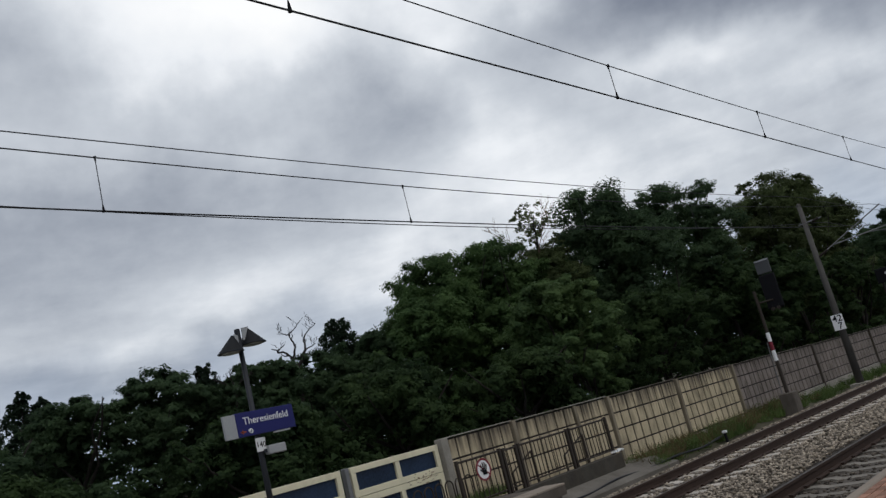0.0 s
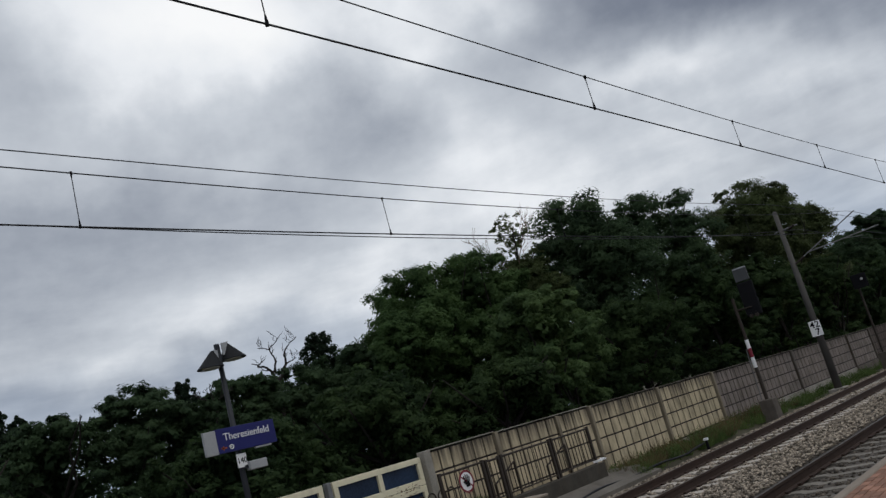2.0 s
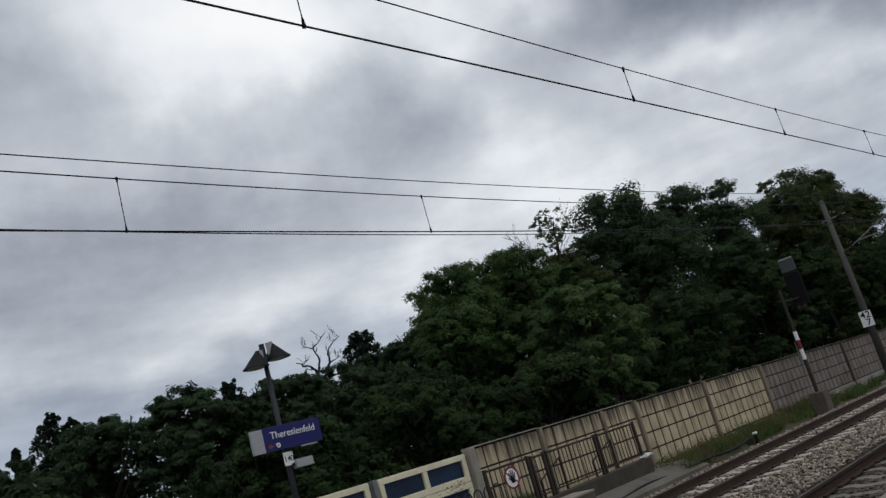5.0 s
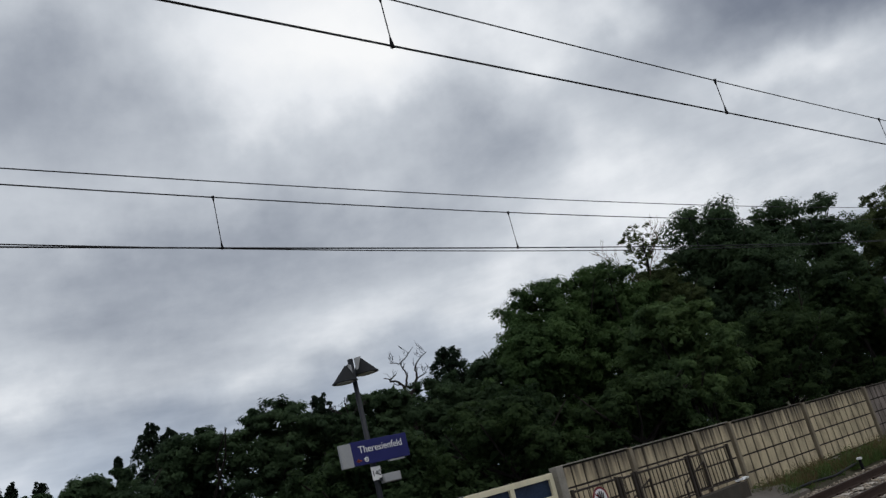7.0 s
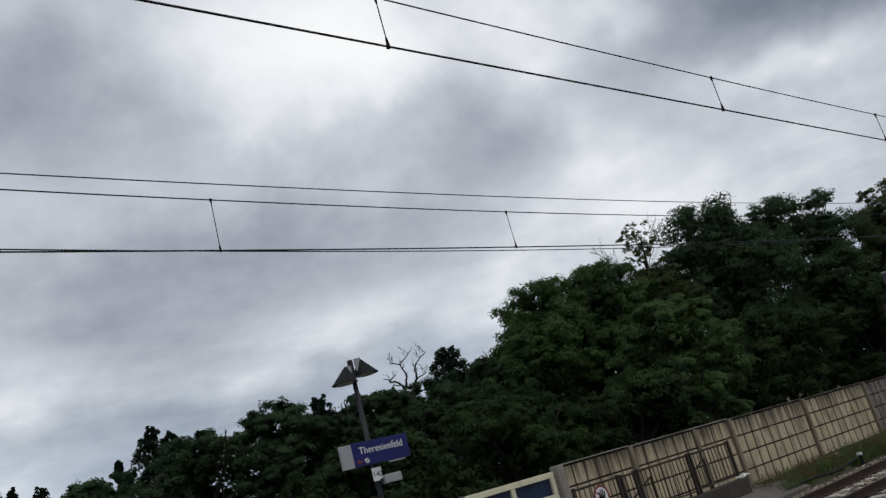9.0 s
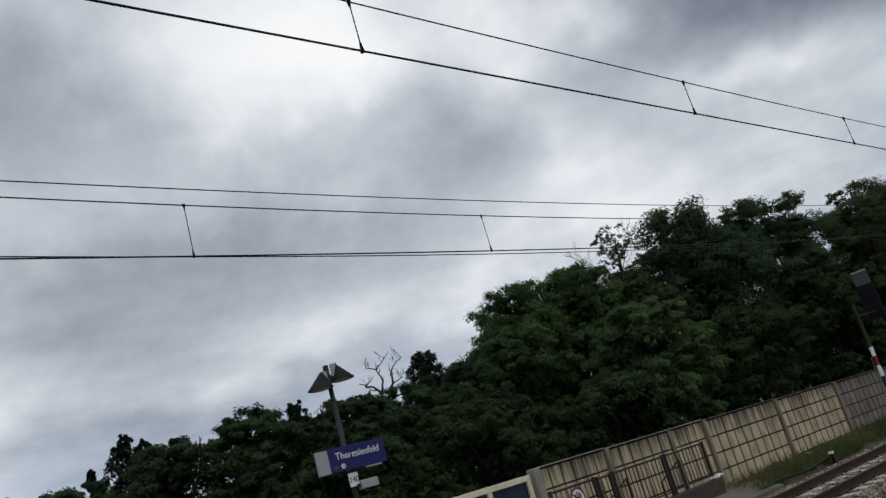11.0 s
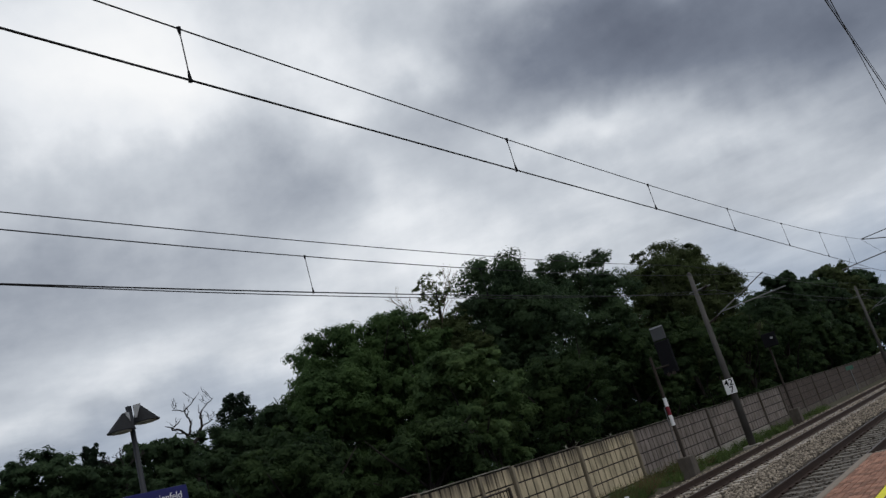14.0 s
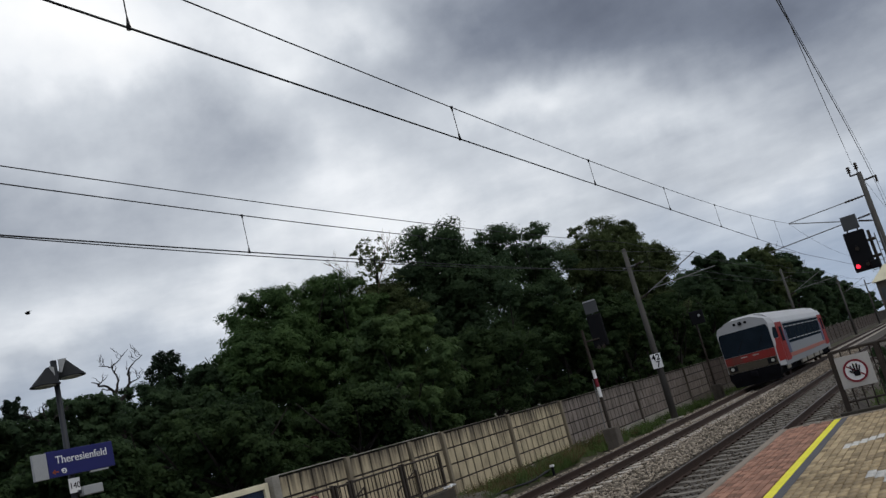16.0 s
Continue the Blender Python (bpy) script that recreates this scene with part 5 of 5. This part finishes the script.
bank = part("verge", prism(B(), [(-14.1, -0.5), (-14.1, -0.16), (-12.6, -0.24), (-11.6, -0.40), (-11.6, -0.5)], "y", 21.0, 33.0), M["soil"])
tagged(bank, "grassy earth verge between ballast and barrier", "verge", kind="structure")
low_bank = part("low_verge", prism(B(), [(-14.1, -0.6), (-14.1, -0.45), (-12.6, -0.42), (-11.6, -0.46), (-11.6, -0.6)], "y", 33.0, 400), M["soil"])
tagged(low_bank, "bare earth strip between ballast and barrier", "verge", kind="structure")
tuft_strip(42000, -14.05, -12.1, 20.5, 34, -0.26, 0.36, 90, M["grass"], "verge_grass", "unkempt green grass along the barrier", bare=0.25)


def verge_weeds(n, y0, y1, z, seed):
    """Leafy weeds of uneven height, gathered in patches at the barrier's foot."""
    g = np.random.default_rng(seed)
    y = g.uniform(y0, y1, n)
    x = -13.95 + 1.5 * g.random(n) ** 1.6
    keep = np.sin(y * 1.7) + np.sin(y * 4.3 + 1) * 0.8 + g.normal(0, 0.5, n) > 0.1
    x, y = x[keep], y[keep]
    r = g.uniform(0.07, 0.24, len(x))
    v, f = leaves(np.stack([x, y, z + r * 0.9], 1), r, 70, 0.045, seed, flat=1.2)
    return tagged(new("verge_weeds", soup("verge_weeds", v, f, M["grass"])), "leafy green weeds at the foot of the barrier", "weeds", kind="stuff")


verge_weeds(260, 21.0, 34.0, -0.24, 95)
verge_weeds(160, 34.0, 46.0, -0.44, 96)
tuft_strip(16000, -14.05, -12.3, 34, 58, -0.44, 0.42, 93, M["grass"], "verge_grass", "patches of green grass on the earth strip", bare=0.75)
tuft_strip(5000, -14.0, -12.2, 20.5, 34, -0.20, 0.50, 91, M["weed"], "dry_weeds", "dry brown weeds in the verge")
tuft_strip(16000, -2.9, 1.5, 20.0, 60.0, -0.47, 0.50, 94, M["grass"], "trackside_grass", "rough green grass beside the near track", bare=-0.2)
tuft_strip(1200, -13.6, -13.1, 13.6, 15.3, 0.40, 0.30, 92, M["grass"], "gate_grass", "grass behind the railing gate")

# ---- small things ----
mk = thing("track_marker", "small black marker post with a white top in the verge", "marker post", at=(-11.9, 24.45, 0))
part("post", box(B(), 0, 0, -0.20, 0.07, 0.07, 0.40, 0.008), M["black"], mk)
part("cap", box(B(), 0, 0, 0.03, 0.13, 0.10, 0.07, 0.01), M["white"], mk, "white cap")
gp = thing("green_marker", "small green plate on a thin post before the barrier", "marker post", at=(-13.2, 71.0, 0))
part("post", rod(B(), (0, 0, -0.5), (0, 0, 1.55), 0.035), M["steel"], gp)
part("plate", box(B(), 0, -0.05, 1.45, 0.55, 0.02, 0.30, 0.005), material("faded_green", (0.10, 0.22, 0.16), 0.6, vary=0.2), gp, "faded green plate")
cable = wire("ground_cable", [(-12.15 + 0.10 * math.sin(y * 0.9), y, -0.14 + 0.03 * math.sin(y * 2.1)) for y in (15.8 + 0.4 * i for i in range(24))], 0.035,
             "dark cable lying beside the ballast", "")
g = random.Random(9)
for k in range(5):
    lt = thing("paper_scrap", "crumpled white paper scrap on the low wall", "litter", "litter by the railing", at=(-12.86, 19.75 + 0.11 * k, 0.43 + 0.012 * (k % 2)), rz=g.uniform(0, 90))
    bm = B()
    box(bm, 0, 0, 0.02, 0.08, 0.07, 0.05)
    for v in bm.verts:
        v.co += Vector((g.uniform(-1, 1), g.uniform(-1, 1), g.uniform(-0.2, 1))) * 0.02
    part("scrap", bm, M["white"], lt)


rack = thing("bicycle_rack", "dark steel hoop rack before the glazed screen", "bicycle rack", at=(-13.72, 0, FPZ))
for k in range(6):
    y = 13.2 + 0.34 * k
    bm = B()
    pts = [(0, y - 0.13, 0.0), (0, y - 0.13, 0.48)] + [(0, y - 0.13 * math.cos(a), 0.48 + 0.12 * math.sin(a)) for a in (0.5, 1.0, 1.57, 2.1, 2.6)] + [(0, y + 0.13, 0.48), (0, y + 0.13, 0.0)]
    for p, q in zip(pts[:-1], pts[1:]):
        rod(bm, p, q, 0.018, None, 6)
    part("hoop", bm, M["iron"], rack, "bent steel tube hoop")
part("base_rail", box(B(), 0, 14.05, 0.02, 0.05, 2.1, 0.04, 0.005), M["iron"], rack)


def insect(label):
    fly = thing("flying_insect", label, "insect", "flying insects")
    bm = B()
    bmesh.ops.create_uvsphere(bm, u_segments=10, v_segments=6, radius=1, matrix=Matrix.Diagonal((0.0045, 0.0075, 0.004, 1)))
    part("body", bm, M["black"], fly)
    for s in (-1, 1):
        part("wing", prism(B(), [(0, 0.002), (s * 0.011, 0.005), (s * 0.012, -0.002), (s * 0.003, -0.005)], "z", 0.003, 0.0036), M["dim_grey"], fly, "thin grey wing")
    return fly


flies = [insect("small dark insect flying across the sky"), insect("small dark insect flying across the sky")]

# ---- rail bus ----
TL, TW, HALF = 19.5, 2.84, 1.42
train = thing("rail_bus", "white and red diesel rail bus with blue door panels", "train", at=(FAR_X, 45.4, 0))


def car_outline():
    return [(-HALF, 0.62), (-HALF, 2.75), (-HALF + 0.10, 3.05), (-HALF + 0.42, 3.30), (-0.5, 3.53), (0.5, 3.53), (HALF - 0.42, 3.30), (HALF - 0.10, 3.05), (HALF, 2.75), (HALF, 0.62)]


bm = B()
prism(bm, car_outline(), "y", 1.05, TL - 1.05)
part("body", bm, M["t_grey"], train, "light grey body shell")
bm = B()
roof = [(-HALF - 0.006, 2.78), (-HALF + 0.094, 3.056), (-HALF + 0.416, 3.378), (-0.5, 3.54), (0.5, 3.54), (HALF - 0.416, 3.378), (HALF - 0.094, 3.056), (HALF + 0.006, 2.78),
        (HALF - 0.1, 2.78), (-HALF + 0.1, 2.78)]
prism(bm, roof, "y", 1.0, TL - 1.0)
part("roof", bm, M["t_white"], train, "white rounded roof")


def cab(y_face, s):
    """The cab front: white surround, wide windscreen, red band, beige bumper, lamps. s: +1 looks towards -y."""
    bm = B()
    back = [(-1.41, 0.66), (-1.42, 2.2), (-1.41, 2.78), (-1.29, 3.14), (-0.5, 3.54), (0.5, 3.54), (1.29, 3.14), (1.41, 2.78), (1.42, 2.2), (1.41, 0.66)]
    front = [(-1.26, 0.70), (-1.28, 2.2), (-1.29, 2.90), (-1.18, 3.16), (-0.5, 3.42), (0.5, 3.42), (1.18, 3.16), (1.29, 2.90), (1.28, 2.2), (1.26, 0.70)]
    lo = [bm.verts.new((p[0], y_face, p[1])) for p in front]
    hi = [bm.verts.new((p[0], y_face + s * 1.06, p[1])) for p in back]
    for i in range(10):
        bm.faces.new((lo[i], lo[(i + 1) % 10], hi[(i + 1) % 10], hi[i]))
    bm.faces.new(lo[::-1])
    bm.faces.new(hi)
    bmesh.ops.recalc_face_normals(bm, faces=bm.faces[:])
    c = part("cab", bm, M["t_white"], train, "white cab front")
    bm = B()
    prism(bm, [(-1.25, 1.66), (-1.25, 2.66), (-1.17, 2.86), (1.17, 2.86), (1.25, 2.66), (1.25, 1.66)], "y", y_face - s * 0.02, y_face + s * 0.02)
    w = part("windscreen", bm, M["t_glass"], c, "wide dark windscreen")
    part("front_band", prism(B(), [(-1.24, 1.24), (-1.25, 1.64), (1.25, 1.64), (1.24, 1.24)], "y", y_face - s * 0.015, y_face + s * 0.02), M["t_front"], c, "grimy red front band")
    part("bumper", prism(B(), [(-1.23, 0.84), (-1.24, 1.23), (1.24, 1.23), (1.23, 0.84)], "y", y_face - s * 0.03, y_face + s * 0.02), M["t_beige"], c, "grimy beige lower front")
    part("apron", prism(B(), [(-1.27, 0.835), (-1.25, 0.5), (-1.08, 0.12), (1.08, 0.12), (1.25, 0.5), (1.27, 0.835)], "y", y_face - s * 0.10, y_face + s * 0.5), M["t_under"], c, "black apron")
    for x in (-0.95, 0.95):
        part("headlight", rod(B(), (x * 1.06, y_face - s * 0.07, 1.06), (x * 1.06, y_face, 1.06), 0.085, 0.085, 16), M["lamp_glass"], c, "round headlight")
        part("light_surround", box(B(), x, y_face - s * 0.045, 1.06, 0.40, 0.03, 0.26, 0.01), M["black"], c, "black lamp surround")
        part("buffer", rod(B(), (x * 0.9, y_face - s * 0.35, 0.55), (x * 0.9, y_face, 0.55), 0.16, 0.10, 14), M["t_under"], c, "black buffer")
    for sx in (-1, 1):
        side = [(sx * 1.268, y_face + s * 0.10), (sx * 1.286, y_face + s * 0.10), (sx * 1.432, y_face + s * 1.05), (sx * 1.41, y_face + s * 1.05)]
        part("cab_side", prism(B(), side, "z", 0.92, 2.05), M["t_red"], c, "red cab side panel")
        part("cab_window", prism(B(), [(sx * 1.30, y_face + s * 0.28), (sx * 1.318, y_face + s * 0.28), (sx * 1.43, y_face + s * 1.0), (sx * 1.41, y_face + s * 1.0)], "z", 2.06, 2.62), M["t_glass"], c, "dark cab side window")
    for x in (-0.30, 0.30):
        part("marking", box(B(), x, y_face - s * 0.018, 1.52, 0.30, 0.006, 0.045), M["plate"], c, "small white marking")
    part("coupling", box(B(), 0, y_face - s * 0.2, 0.62, 0.3, 0.35, 0.28, 0.03), M["t_under"], c, "black coupling")
    part("wiper", rod(B(), (-0.5, y_face - s * 0.03, 1.8), (-0.1, y_face - s * 0.03, 2.4), 0.012), M["black"], c)
    part("wiper", rod(B(), (0.5, y_face - s * 0.03, 1.8), (0.9, y_face - s * 0.03, 2.4), 0.012), M["black"], c)
    for x, r in ((-0.28, 0.07), (0.0, 0.10), (0.28, 0.07)):
        part("roof_light", rod(B(), (x, y_face - s * 0.05, 3.20), (x, y_face + s * 0.1, 3.20), r, r, 14), M["black"], c, "dark roof headlight")


cab(0.0, 1)
cab(TL, -1)
for s in (-1, 1):
    x = s * HALF
    part("window_band", box(B(), x + s * 0.004, TL / 2, 2.16, 0.02, TL - 6.4, 1.06, 0.006), M["t_glass"], train, "dark strip of windows")
    n = 9
    for k in range(n + 1):
        y = 3.25 + (TL - 6.5) * k / n
        part("window_pillar", box(B(), x + s * 0.012, y, 2.22, 0.016, 0.07, 0.93), M["black"], train)
    for k in range(n):
        y = 3.25 + (TL - 6.5) * (k + 0.5) / n
        part("window_vent", box(B(), x + s * 0.012, y, 2.52, 0.014, (TL - 6.5) / n - 0.35, 0.05), M["grey"], train, "pale grey window rail")
        part("window_vent", box(B(), x + s * 0.012, y, 1.80, 0.014, (TL - 6.5) / n - 0.35, 0.05), M["grey"], train, "pale grey window rail")
    part("side_band", box(B(), x + s * 0.004, TL / 2, 1.02, 0.02, TL - 2.2, 0.20, 0.005), M["t_orange"], train, "orange-red side band")
    for y in (1.95, TL - 1.95):
        part("door_surround", box(B(), x + s * 0.005, y, 1.85, 0.02, 1.75, 1.95, 0.005), M["t_red"], train, "red door surround")
        d = part("door", box(B(), x + s * 0.016, y + 0.05, 1.75, 0.02, 1.05, 1.85, 0.005), M["t_red"], train, "red door leaf")
        part("door_window", box(B(), x + s * 0.03, y + 0.05, 2.2, 0.012, 0.7, 0.75, 0.005), M["t_glass"], d)
    for y in (3.05, TL - 3.05):
        part("blue_panel", box(B(), x + s * 0.008, y, 1.75, 0.02, 0.85, 1.2, 0.005), M["t_blue"], train, "dark blue panel")
    for y, w in ((6.6, 1.6), (9.0, 2.2), (11.6, 1.9), (13.6, 1.2)):
        part("skirt", box(B(), x - s * 0.06, y, 0.62, 0.08, w, 0.42, 0.01), M["t_grime"], train, "grimy pale skirt panel")
    for y in (1.5, TL - 1.5):
        part("cab_skirt", box(B(), x - s * 0.05, y, 0.66, 0.08, 0.9, 0.42, 0.01), M["t_grime"], train, "grimy pale skirt corner")
part("underframe", box(B(), 0, TL / 2, 0.45, 2.2, TL - 1.0, 0.35, 0.02), M["t_under"], train, "black underframe")
for yb in (3.6, TL - 3.6):
    bogie = part("bogie", box(B(), 0, yb, 0.50, 2.3, 3.0, 0.22, 0.03), M["t_under"], train, "dark bogie frame")
    for dy in (-1.0, 1.0):
        for sx in (-0.7535, 0.7535):
            wl = part("wheel", rod(B(), (sx - 0.065, 0, 0), (sx + 0.065, 0, 0), 0.42, 0.42, 24), M["rust"], train, "steel wheel")
            wl.location = (0, yb + dy, 0.43)


FLY_A = [(-1.680, 0.914, 3.188), (-0.825, 1.875, 2.902)]
FLY_B = [(-1.165, 2.229, 2.758), (-1.836, 1.716, 2.767), (-2.110, 1.406, 2.676)]


def motions():
    # the rail bus rolls towards the platform at about 24.5 metres a second
    head_on = [(0.0, 437.0), (4.0, 339.0), (8.0, 241.0), (11.0, 167.5), (13.0, 118.8), (14.0, 93.6), (15.0, 69.2), (15.5, 56.9), (16.0, 44.4)]
    walk(train, [(t, pose(FAR_X, y, 0)) for t, y in head_on])
    first, second = flies
    walk(first, [(0.0, pose(-3.2, -1.5, 2.6)), (3.3, pose(-3.0, 0.2, 3.0)), (3.5, pose(*FLY_A[0])), (3.7, pose(*FLY_A[1])), (3.9, pose(0.6, 3.2, 3.4)), (16.0, pose(4.0, -3.0, 3.4))])
    walk(second, [(0.0, pose(4.0, 5.0, 3.6)), (15.4, pose(0.5, 3.4, 3.6)), (15.7, pose(*FLY_B[0])), (15.9, pose(*FLY_B[1])), (16.0, pose(*FLY_B[2]))])



motions()
